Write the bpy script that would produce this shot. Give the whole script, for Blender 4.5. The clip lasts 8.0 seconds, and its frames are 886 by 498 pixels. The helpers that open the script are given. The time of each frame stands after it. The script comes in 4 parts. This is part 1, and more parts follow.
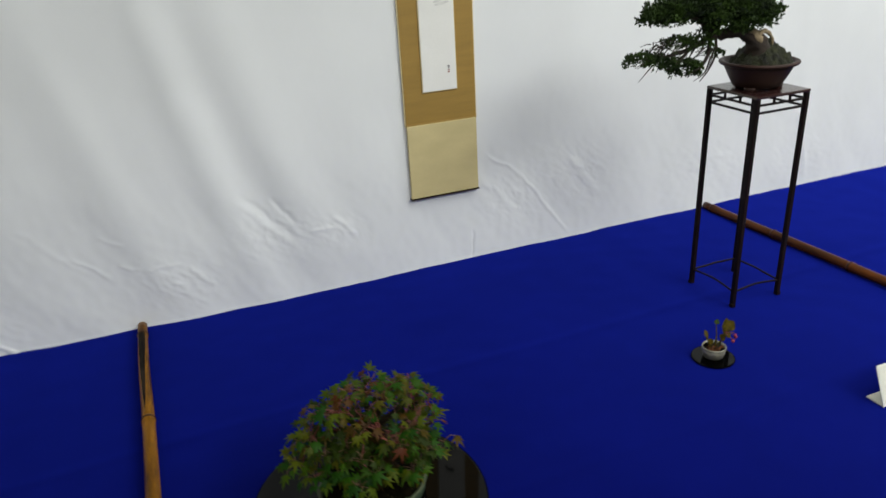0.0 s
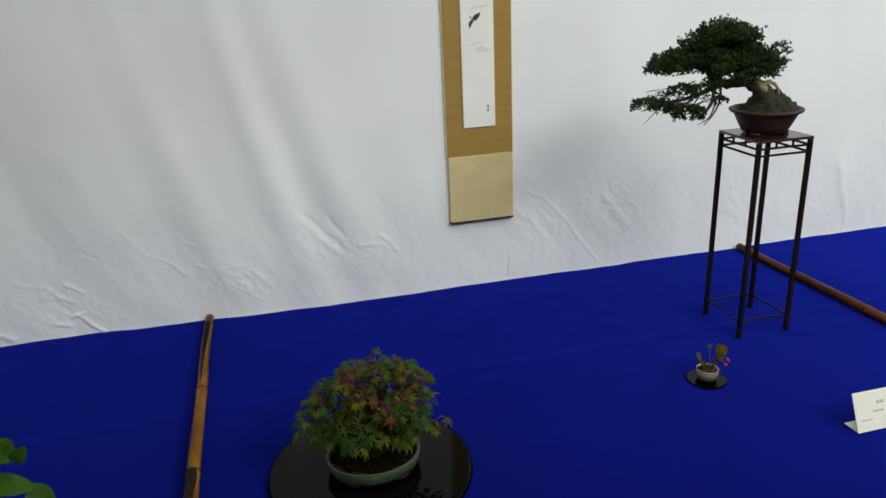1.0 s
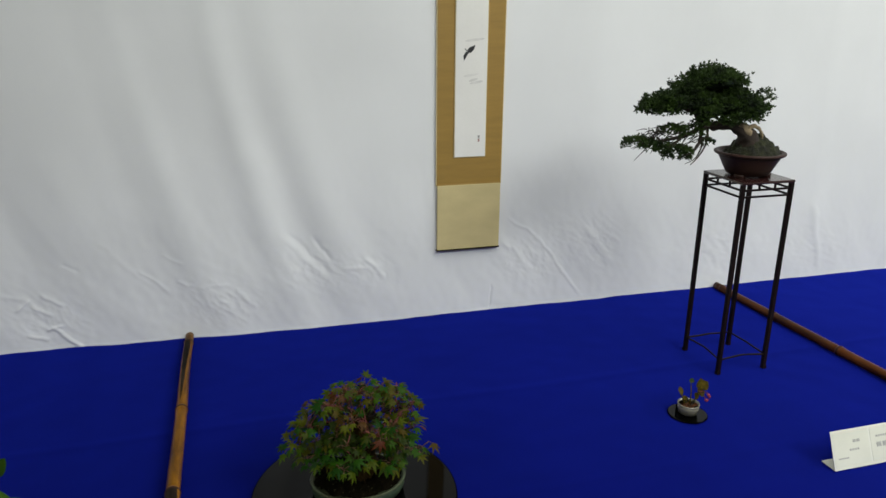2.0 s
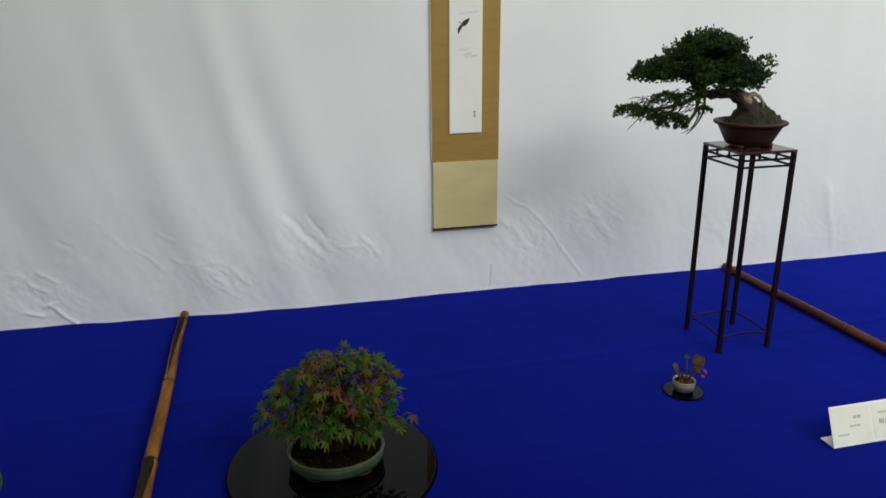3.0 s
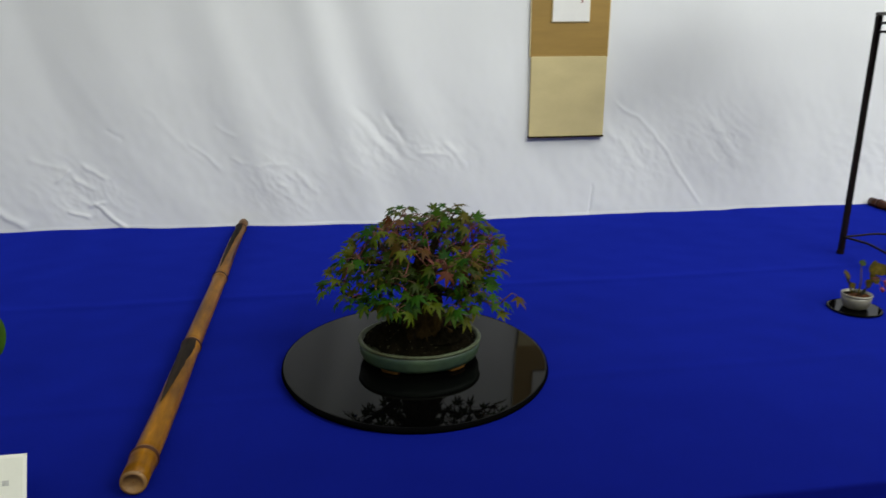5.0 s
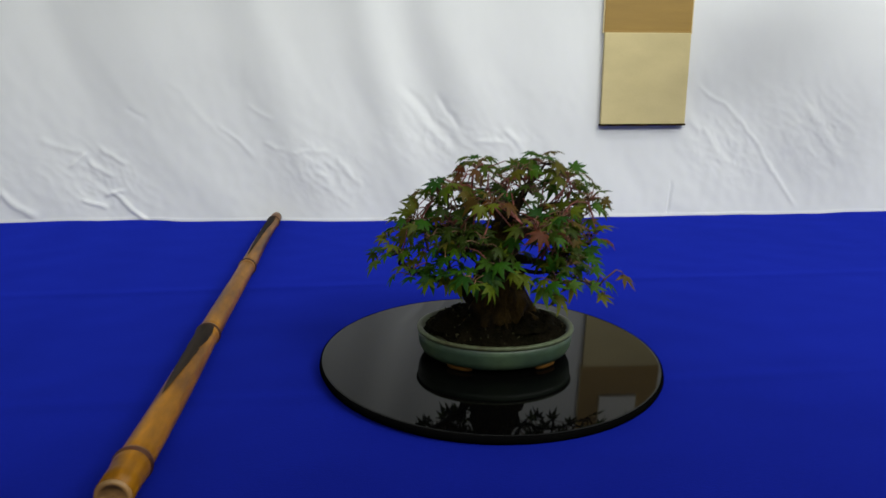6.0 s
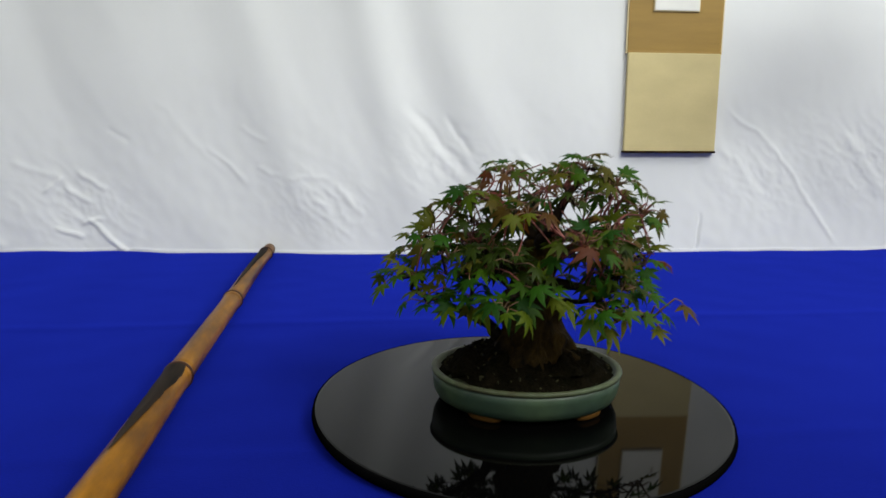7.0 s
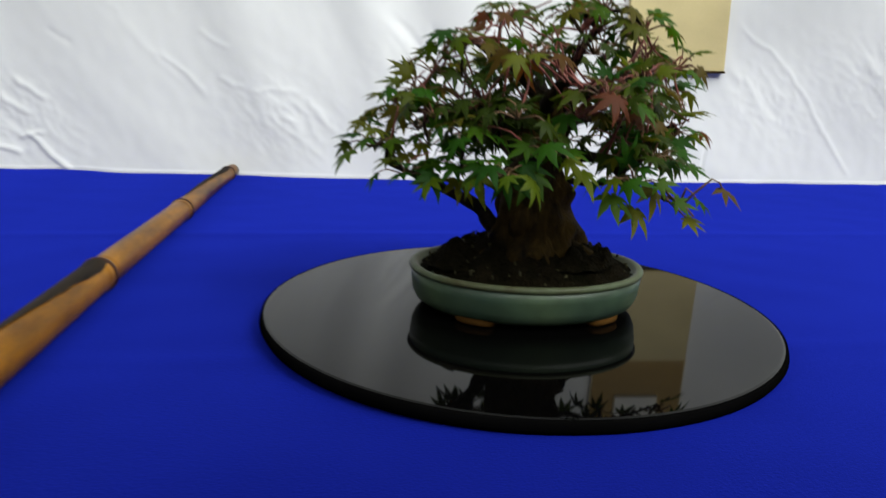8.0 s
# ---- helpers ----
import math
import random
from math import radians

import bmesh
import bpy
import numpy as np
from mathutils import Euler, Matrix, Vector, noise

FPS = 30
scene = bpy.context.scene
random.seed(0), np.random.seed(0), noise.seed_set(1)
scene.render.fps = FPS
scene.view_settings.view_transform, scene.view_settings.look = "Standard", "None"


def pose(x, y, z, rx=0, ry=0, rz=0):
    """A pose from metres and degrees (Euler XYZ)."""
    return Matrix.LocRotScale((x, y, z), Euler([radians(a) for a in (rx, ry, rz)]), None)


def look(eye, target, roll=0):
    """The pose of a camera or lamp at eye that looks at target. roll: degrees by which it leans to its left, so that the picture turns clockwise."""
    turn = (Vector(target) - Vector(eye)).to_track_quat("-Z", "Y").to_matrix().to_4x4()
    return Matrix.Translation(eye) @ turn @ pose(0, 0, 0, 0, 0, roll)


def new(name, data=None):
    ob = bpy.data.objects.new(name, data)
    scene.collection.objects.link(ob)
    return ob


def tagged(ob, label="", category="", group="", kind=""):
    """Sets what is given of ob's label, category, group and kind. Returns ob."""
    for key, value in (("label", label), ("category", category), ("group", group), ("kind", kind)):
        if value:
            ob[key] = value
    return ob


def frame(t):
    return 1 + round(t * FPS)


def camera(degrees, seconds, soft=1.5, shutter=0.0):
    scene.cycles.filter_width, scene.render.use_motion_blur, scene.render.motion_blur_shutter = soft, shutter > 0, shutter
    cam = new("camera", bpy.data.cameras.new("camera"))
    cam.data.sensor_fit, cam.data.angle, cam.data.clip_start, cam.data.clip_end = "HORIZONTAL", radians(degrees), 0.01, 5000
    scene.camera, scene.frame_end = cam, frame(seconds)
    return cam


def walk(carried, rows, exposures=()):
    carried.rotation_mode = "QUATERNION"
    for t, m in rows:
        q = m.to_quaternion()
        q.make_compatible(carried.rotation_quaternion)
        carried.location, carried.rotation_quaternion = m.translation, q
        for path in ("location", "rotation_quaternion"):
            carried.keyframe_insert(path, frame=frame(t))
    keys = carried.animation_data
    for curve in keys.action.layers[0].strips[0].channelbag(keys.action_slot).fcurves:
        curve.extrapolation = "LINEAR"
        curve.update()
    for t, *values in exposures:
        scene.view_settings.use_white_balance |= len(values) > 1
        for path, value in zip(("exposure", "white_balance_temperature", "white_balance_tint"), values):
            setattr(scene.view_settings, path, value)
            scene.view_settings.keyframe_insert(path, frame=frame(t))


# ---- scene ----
cam = camera(63.1, 8.0, soft=1.5, shutter=0.5)
PATH = [
    (0, (0.102, 0.167, 1.481), (0.761, 1.873, 0.672), -3.3),
    (0.5, (0.194, 0.025, 1.486), (0.681, 1.81, 0.728), -2.0),
    (1, (0.178, -0.062, 1.492), (0.614, 1.764, 0.804), -2.7),
    (1.5, (0.128, -0.075, 1.494), (0.659, 1.733, 0.823), -1.4),
    (1.7, (0.114, -0.069, 1.493), (0.662, 1.751, 0.871), 0.1),
    (2.8, (0.218, -0.059, 1.446), (0.689, 1.788, 0.84), -0.3),
    (3, (0.217, -0.074, 1.429), (0.667, 1.775, 0.815), -0.4),
    (3.5, (0.216, -0.061, 1.373), (0.664, 1.794, 0.774), -1.0),
    (4, (0.207, -0.025, 1.28), (0.588, 1.841, 0.668), -0.7),
    (4.5, (0.204, 0.022, 1.192), (0.519, 1.912, 0.617), -0.1),
    (4.7, (0.2, 0.058, 1.167), (0.501, 1.945, 0.578), -0.0),
    (5.8, (0.161, 0.259, 1.019), (0.382, 2.183, 0.521), -0.3),
    (6, (0.16, 0.292, 0.993), (0.365, 2.225, 0.522), -0.0),
    (6.5, (0.157, 0.358, 0.96), (0.363, 2.295, 0.506), -0.1),
    (7, (0.154, 0.413, 0.943), (0.365, 2.372, 0.601), 0.4),
    (7.5, (0.154, 0.457, 0.894), (0.353, 2.409, 0.509), 0.9),
    (8, (0.166, 0.516, 0.857), (0.426, 2.451, 0.422), 1.4),
]
EXPOSURES = [(0, 0.18), (1.0, 0.08), (2.0, 0.05), (3.0, -0.01), (3.5, 0.08), (4.5, 0.23), (6.0, 0.50), (6.5, 0.57), (7.0, 0.57), (7.5, 0.63), (8.0, 0.82)]
walk(cam, [(t, look(eye, target, roll)) for t, eye, target, roll in PATH], EXPOSURES)


# ---- light ----
world = bpy.data.worlds.new("room_world")
world.use_nodes = True
world.node_tree.nodes["Background"].inputs[0].default_value = (0.85, 0.93, 1.0, 1)
world.node_tree.nodes["Background"].inputs[1].default_value = 0.3
scene.world = world

LIGHT = (0.975, 1.0, 0.965)
LAMPS = [(1.85, -0.9, 58.0), (-0.2, -1.1, 18.0), (0.9, 0.5, 5.0), (2.9, 0.4, 24.0), (-2.6, -0.9, 6.0)]
CEILING = 2.8


def area_lamp(x, y, watts):
    data = bpy.data.lights.new("ceiling_lamp", "AREA")
    data.shape, data.size, data.size_y, data.energy, data.color = "RECTANGLE", 1.5, 1.2, watts, LIGHT
    lamp = new("ceiling_lamp", data)
    lamp.matrix_world = pose(x, y, CEILING - 0.07)
    return lamp


for lx, ly, lw in LAMPS:
    area_lamp(lx, ly, lw)


# ---- materials ----
def material(name, base, rough=0.7, dark=0.75, light=1.15, scale=8.0, fine=120.0, bump=0.15, depth=0.002, metal=0.0,
             specular=0.5, coat=0.0, sheen=0.0, stretch=(1, 1, 1), vary=0.0, second=None):
    """A surface of one base colour that wavers at two scales, with fine relief."""
    m = bpy.data.materials.new(name)
    m.use_nodes = True
    nt = m.node_tree
    b = nt.nodes["Principled BSDF"]
    b.inputs["Roughness"].default_value = rough
    b.inputs["Metallic"].default_value = metal
    b.inputs["Specular IOR Level"].default_value = specular
    b.inputs["Coat Weight"].default_value = coat
    b.inputs["Coat Roughness"].default_value = 0.08
    b.inputs["Sheen Weight"].default_value = sheen
    co = nt.nodes.new("ShaderNodeTexCoord")
    mp = nt.nodes.new("ShaderNodeMapping")
    mp.inputs["Scale"].default_value = stretch
    nt.links.new(co.outputs["Object"], mp.inputs["Vector"])
    big = nt.nodes.new("ShaderNodeTexNoise")
    big.inputs["Scale"].default_value, big.inputs["Detail"].default_value = scale, 4
    small = nt.nodes.new("ShaderNodeTexNoise")
    small.inputs["Scale"].default_value, small.inputs["Detail"].default_value = fine, 5
    for n in (big, small):
        nt.links.new(mp.outputs["Vector"], n.inputs["Vector"])
    ramp = nt.nodes.new("ShaderNodeValToRGB")
    other = second or base
    ramp.color_ramp.elements[0].position, ramp.color_ramp.elements[1].position = 0.3, 0.7
    ramp.color_ramp.elements[0].color = (*[min(1, c * dark) for c in other], 1)
    ramp.color_ramp.elements[1].color = (*[min(1, c * light) for c in base], 1)
    nt.links.new(big.outputs["Fac"], ramp.inputs["Fac"])
    mix = nt.nodes.new("ShaderNodeMix")
    mix.data_type, mix.blend_type = "RGBA", "MULTIPLY"
    mix.inputs["Factor"].default_value = 0.6
    grain = nt.nodes.new("ShaderNodeValToRGB")
    grain.color_ramp.elements[0].position, grain.color_ramp.elements[1].position = 0.25, 0.75
    grain.color_ramp.elements[0].color, grain.color_ramp.elements[1].color = (dark, dark, dark, 1), (1, 1, 1, 1)
    nt.links.new(small.outputs["Fac"], grain.inputs["Fac"])
    nt.links.new(ramp.outputs["Color"], mix.inputs["A"])
    nt.links.new(grain.outputs["Color"], mix.inputs["B"])
    out = mix.outputs["Result"]
    if vary:
        info = nt.nodes.new("ShaderNodeObjectInfo")
        hsv = nt.nodes.new("ShaderNodeHueSaturation")
        span = nt.nodes.new("ShaderNodeMapRange")
        span.inputs["To Min"].default_value, span.inputs["To Max"].default_value = 1 - vary, 1 + vary
        nt.links.new(info.outputs["Random"], span.inputs["Value"])
        nt.links.new(span.outputs["Result"], hsv.inputs["Value"])
        nt.links.new(out, hsv.inputs["Color"])
        out = hsv.outputs["Color"]
    nt.links.new(out, b.inputs["Base Color"])
    if bump:
        bp = nt.nodes.new("ShaderNodeBump")
        bp.inputs["Strength"].default_value, bp.inputs["Distance"].default_value = bump, depth
        nt.links.new(small.outputs["Fac"], bp.inputs["Height"])
        nt.links.new(bp.outputs["Normal"], b.inputs["Normal"])
    return m


def leaf_material(name, stops, rough=0.5, through_light=0.50):
    """Thin leaves whose colour differs from leaf to leaf."""
    m = bpy.data.materials.new(name)
    m.use_nodes = True
    nt = m.node_tree
    b = nt.nodes["Principled BSDF"]
    b.inputs["Roughness"].default_value = rough
    b.inputs["Specular IOR Level"].default_value = 0.14
    info = nt.nodes.new("ShaderNodeObjectInfo")
    ramp = nt.nodes.new("ShaderNodeValToRGB")
    el = ramp.color_ramp.elements
    el[0].position, el[0].color = stops[0][0], (*stops[0][1], 1)
    el[1].position, el[1].color = stops[-1][0], (*stops[-1][1], 1)
    for p, c in stops[1:-1]:
        e = el.new(p)
        e.color = (*c, 1)
    nt.links.new(info.outputs["Random"], ramp.inputs["Fac"])
    co = nt.nodes.new("ShaderNodeTexCoord")
    nz = nt.nodes.new("ShaderNodeTexNoise")
    nz.inputs["Scale"].default_value = 160
    nt.links.new(co.outputs["Object"], nz.inputs["Vector"])
    mix = nt.nodes.new("ShaderNodeMix")
    mix.data_type, mix.blend_type = "RGBA", "OVERLAY"
    mix.inputs["Factor"].default_value = 0.35
    nt.links.new(ramp.outputs["Color"], mix.inputs["A"])
    nt.links.new(nz.outputs["Fac"], mix.inputs["B"])
    nt.links.new(mix.outputs["Result"], b.inputs["Base Color"])
    tr = nt.nodes.new("ShaderNodeBsdfTranslucent")
    nt.links.new(mix.outputs["Result"], tr.inputs["Color"])
    add = nt.nodes.new("ShaderNodeMixShader")
    add.inputs["Fac"].default_value = through_light
    nt.links.new(b.outputs["BSDF"], add.inputs[1])
    nt.links.new(tr.outputs["BSDF"], add.inputs[2])
    nt.links.new(add.outputs["Shader"], nt.nodes["Material Output"].inputs["Surface"])
    return m


M_SHEET = material("white_sheet", (0.78, 0.79, 0.785), 0.85, 0.95, 1.02, 3.0, 900.0, 0.08, 0.0005, specular=0.2, sheen=0.2)
M_BLUE = material("blue_felt", (0.0007, 0.0013, 0.050), 0.95, 0.84, 1.10, 5.0, 700.0, 0.25, 0.0008, specular=0.02, sheen=0.88)
M_BLUE.node_tree.nodes["Principled BSDF"].inputs["Sheen Tint"].default_value = (0.022, 0.056, 0.95, 1)
M_SKIRT = material("pale_skirt", (0.40, 0.44, 0.43), 0.85, 0.92, 1.03, 4.0, 600.0, 0.1, 0.0006)
M_WALL = material("painted_wall", (0.45, 0.44, 0.41), 0.8, 0.95, 1.03, 2.0, 90.0, 0.1, 0.001)
M_FLOOR = material("grey_floor", (0.20, 0.20, 0.19), 0.4, 0.9, 1.08, 3.0, 60.0, 0.05, 0.001)
M_CEIL = material("ceiling_board", (0.6, 0.6, 0.58), 0.9, 0.95, 1.02, 4.0, 200.0, 0.2, 0.002)
M_WOOD = material("plain_wood", (0.32, 0.21, 0.11), 0.55, 0.7, 1.1, 6.0, 60.0, 0.1, 0.001, stretch=(1, 12, 12))
M_STEEL = material("grey_steel", (0.4, 0.4, 0.4), 0.35, 0.9, 1.05, 10.0, 200.0, 0.05, 0.0005, metal=0.9)
M_BAMBOO = material("old_bamboo", (0.262, 0.108, 0.003), 0.34, 0.36, 1.15, 42.0, 240.0, 0.3, 0.0008, stretch=(1, 0.22, 1), second=(0.118, 0.040, 0.001), specular=0.09)
M_BAMBOO_RED = material("red_brown_bamboo", (0.088, 0.025, 0.003), 0.28, 0.28, 1.45, 60.0, 260.0, 0.25, 0.0008, stretch=(1, 0.12, 1), specular=0.15)
M_BAMBOO_CUT = material("bamboo_cut", (0.20, 0.10, 0.022), 0.6, 0.6, 1.15, 60.0, 400.0, 0.3, 0.0006)
M_NODE = material("bamboo_node", (0.045, 0.014, 0.005), 0.5, 0.5, 1.3, 60.0, 300.0, 0.3, 0.0006, specular=0.2)
M_SCORCH = material("scorched_bamboo", (0.012, 0.008, 0.005), 0.7, 0.25, 2.6, 90.0, 320.0, 0.4, 0.0008, stretch=(1, 0.10, 1), specular=0.08)
M_GOLD = material("ochre_brocade", (0.315, 0.19, 0.036), 0.6, 0.90, 1.06, 34.0, 420.0, 0.35, 0.0006, stretch=(0.25, 1, 2.0))
M_CREAM = material("straw_silk", (0.60, 0.50, 0.245), 0.6, 0.9, 1.05, 10.0, 500.0, 0.25, 0.0005, stretch=(1, 1, 1.8))
M_EDGE = material("cream_edge", (0.72, 0.60, 0.34), 0.6, 0.9, 1.05, 30.0, 300.0, 0.1, 0.0004)
M_PAPER = material("white_paper", (0.80, 0.79, 0.74), 0.75, 0.94, 1.02, 7.0, 300.0, 0.08, 0.0004)
M_INK = material("black_ink", (0.02, 0.02, 0.022), 0.7, 0.7, 1.4, 90.0, 600.0, 0.0)
M_WASH = material("grey_ink_wash", (0.68, 0.67, 0.63), 0.8, 0.9, 1.1, 60.0, 300.0, 0.0)
M_SEAL = material("red_seal_ink", (0.35, 0.16, 0.13), 0.7, 0.8, 1.2, 200.0, 600.0, 0.0)
M_LACQUER = material("black_lacquer", (0.0008, 0.0008, 0.0008), 0.04, 0.8, 1.2, 6.0, 30.0, 0.004, 0.0004, specular=0.12)
M_LACQUER_EDGE = material("black_lacquer_edge", (0.0016, 0.0016, 0.0016), 0.6, 0.8, 1.2, 20.0, 200.0, 0.02, 0.0004, specular=0.0)
M_JADE = material("celadon_glaze", (0.042, 0.064, 0.034), 0.40, 0.42, 1.35, 15.0, 90.0, 0.15, 0.0012, specular=0.22, second=(0.028, 0.068, 0.056))
M_JADE_RIM = material("worn_rim_glaze", (0.056, 0.076, 0.040), 0.5, 0.6, 1.2, 40.0, 160.0, 0.15, 0.0008, specular=0.2, second=(0.080, 0.080, 0.036))
M_CLAY = material("bare_clay", (0.095, 0.042, 0.006), 0.85, 0.5, 1.1, 40.0, 300.0, 0.3, 0.0008, specular=0.1)
M_SOIL = material("dark_moss_soil", (0.0036, 0.0027, 0.0013), 0.95, 0.35, 2.2, 90.0, 420.0, 1.0, 0.004, specular=0.03, second=(0.006, 0.0062, 0.0012))
M_BARK = material("maple_bark", (0.048, 0.028, 0.004), 0.85, 0.20, 1.35, 60.0, 300.0, 0.9, 0.003, specular=0.08, second=(0.014, 0.010, 0.004), stretch=(1, 1, 0.45))
M_BRANCH = material("dark_maple_branch", (0.022, 0.014, 0.007), 0.85, 0.4, 1.4, 70.0, 300.0, 0.8, 0.002, specular=0.12, second=(0.014, 0.010, 0.007))
M_GRIT = material("soil_grit", (0.020, 0.018, 0.006), 0.9, 0.3, 1.8, 160.0, 500.0, 0.3, 0.001, specular=0.2)
M_TWIG = material("red_twig", (0.150, 0.030, 0.020), 0.6, 0.6, 1.3, 60.0, 300.0, 0.2, 0.0005)
M_STALK = material("leaf_stalk", (0.12, 0.060, 0.020), 0.6, 0.6, 1.3, 60.0, 300.0, 0.2, 0.0005)
M_MAPLE = leaf_material("maple_leaf", [(0.0, (0.011, 0.050, 0.003)), (0.35, (0.022, 0.080, 0.003)), (0.65, (0.046, 0.101, 0.003)), (0.88, (0.081, 0.103, 0.003)), (1.0, (0.120, 0.110, 0.006))])
M_MAPLE_TURNING = leaf_material("turning_maple_leaf", [(0.0, (0.041, 0.068, 0.003)), (0.62, (0.078, 0.074, 0.004)), (0.84, (0.078, 0.044, 0.006)), (0.95, (0.092, 0.024, 0.008)), (1.0, (0.184, 0.059, 0.008))])
# darker leaf green: the shade within and behind the crown is in the colour
M_MAPLE_SHADED = leaf_material("shaded_inner_maple_leaf", [(0.0, (0.020, 0.041, 0.002)), (1.0, (0.031, 0.046, 0.003))])
M_JUNIPER = material("juniper_foliage", (0.026, 0.052, 0.005), 0.6, 0.32, 1.5, 30.0, 200.0, 0.0, specular=0.2, second=(0.014, 0.032, 0.010))
# near-black foliage green puts the shade under the pads into the colour
M_JUNIPER_SHADE = material("juniper_core_shade", (0.008, 0.015, 0.006), 0.7, 0.5, 1.3, 60.0, 300.0, 0.6, 0.004, specular=0.1)
M_DEAD = material("bleached_deadwood", (0.34, 0.26, 0.15), 0.8, 0.6, 1.15, 60.0, 260.0, 0.5, 0.002, stretch=(0.4, 1, 1))
M_JBARK = material("juniper_bark", (0.030, 0.018, 0.010), 0.85, 0.4, 1.3, 60.0, 300.0, 0.8, 0.002)
M_BROWN_POT = material("unglazed_brown_pot", (0.031, 0.014, 0.010), 0.5, 0.75, 1.2, 20.0, 200.0, 0.15, 0.0006, specular=0.2)
M_MOUND = material("mossy_root_mound", (0.016, 0.019, 0.003), 0.95, 0.25, 1.5, 55.0, 260.0, 1.0, 0.004, second=(0.008, 0.005, 0.004))
M_STAND = material("dark_rosewood", (0.010, 0.006, 0.006), 0.45, 0.6, 1.4, 20.0, 160.0, 0.08, 0.0005, stretch=(1, 1, 0.15), specular=0.08)
M_STAND_TOP = material("polished_rosewood_top", (0.026, 0.010, 0.009), 0.25, 0.6, 1.4, 20.0, 160.0, 0.03, 0.0004, stretch=(0.2, 1, 1), coat=0.3)
M_TINY_POT = material("grey_tiny_pot", (0.17, 0.16, 0.115), 0.35, 0.75, 1.12, 60.0, 300.0, 0.15, 0.0005, coat=0.2)
M_OLIVE_LEAF = material("olive_leaf", (0.085, 0.060, 0.004), 0.6, 0.5, 1.25, 120.0, 300.0, 0.1, 0.0005, second=(0.060, 0.050, 0.006), specular=0.1)
M_RED_SOIL = material("red_brown_soil", (0.060, 0.024, 0.010), 0.95, 0.4, 1.5, 160.0, 500.0, 0.6, 0.001, specular=0.1)
M_PINK = material("pink_flower", (0.22, 0.018, 0.045), 0.6, 0.8, 1.2, 90.0, 300.0, 0.1, 0.0003)
M_GREEN_LEAF = material("broad_green_leaf", (0.030, 0.080, 0.004), 0.5, 0.6, 1.25, 40.0, 200.0, 0.15, 0.0006, specular=0.15)
M_CARD = material("card_paper", (0.60, 0.60, 0.51), 0.6, 0.95, 1.02, 20.0, 300.0, 0.05, 0.0003)
M_CARD_EDGE = material("card_edge", (0.64, 0.64, 0.57), 0.4, 0.95, 1.02, 20.0, 300.0, 0.0)
M_PRINT = material("grey_print", (0.36, 0.36, 0.33), 0.7, 0.8, 1.2, 200.0, 600.0, 0.0)
M_LAMP = material("lamp_housing", (0.75, 0.75, 0.75), 0.4, 0.97, 1.02, 10.0, 100.0, 0.0)
M_GLOW = bpy.data.materials.new("lamp_diffuser")
M_GLOW.use_nodes = True
M_GLOW.node_tree.nodes["Principled BSDF"].inputs["Emission Color"].default_value = (*LIGHT, 1)
M_GLOW.node_tree.nodes["Principled BSDF"].inputs["Emission Strength"].default_value = 1.5


# ---- building tools ----
def mesh_of(name, bm, mat, smooth=True):
    bmesh.ops.recalc_face_normals(bm, faces=bm.faces)
    me = bpy.data.meshes.new(name)
    bm.to_mesh(me)
    bm.free()
    me.materials.append(mat)
    if smooth:
        me.shade_smooth()
    return me


def part(name, bm, mat, parent=None, label="", smooth=True):
    ob = new(name, mesh_of(name, bm, mat, smooth))
    ob.parent = parent
    if parent:
        ob.matrix_parent_inverse = Matrix.Translation(-parent.location)
    return tagged(ob, label)


def thing(name, at, label, category, group="", kind=""):
    ob = new(name)
    ob.empty_display_size = 0.02
    ob.location = at
    return tagged(ob, label, category, group, kind)


def box(lo, hi, bevel=0.0, bm=None):
    bm = bm or bmesh.new()
    made = bmesh.ops.create_cube(bm, size=1)["verts"]
    for v in made:
        v.co = Vector([(a + b) / 2 + c * (b - a) for a, b, c in zip(lo, hi, v.co)])
    if bevel:
        edges = {e for v in made for e in v.link_edges}
        bmesh.ops.bevel(bm, geom=list(edges), offset=bevel, segments=2, affect="EDGES", profile=0.6)
    return bm


def turned(profile, at, segs=64, squash=(1, 1), bm=None, wobble=0.0):
    """A body turned from (radius, height) pairs; squash makes it oval."""
    bm = bm or bmesh.new()
    rings = []
    for r, h in profile:
        ring = []
        for i in range(segs):
            a = 2 * math.pi * i / segs
            k = 1 + wobble * noise.noise((math.cos(a) * 2, math.sin(a) * 2, h * 60))
            ring.append(bm.verts.new((at[0] + r * k * math.cos(a) * squash[0], at[1] + r * k * math.sin(a) * squash[1], at[2] + h)))
        rings.append(ring)
    for lo, hi in zip(rings, rings[1:]):
        for i in range(segs):
            bm.faces.new((lo[i], lo[(i + 1) % segs], hi[(i + 1) % segs], hi[i]))
    bm.faces.new(rings[0][::-1])
    bm.faces.new(rings[-1])
    return bm


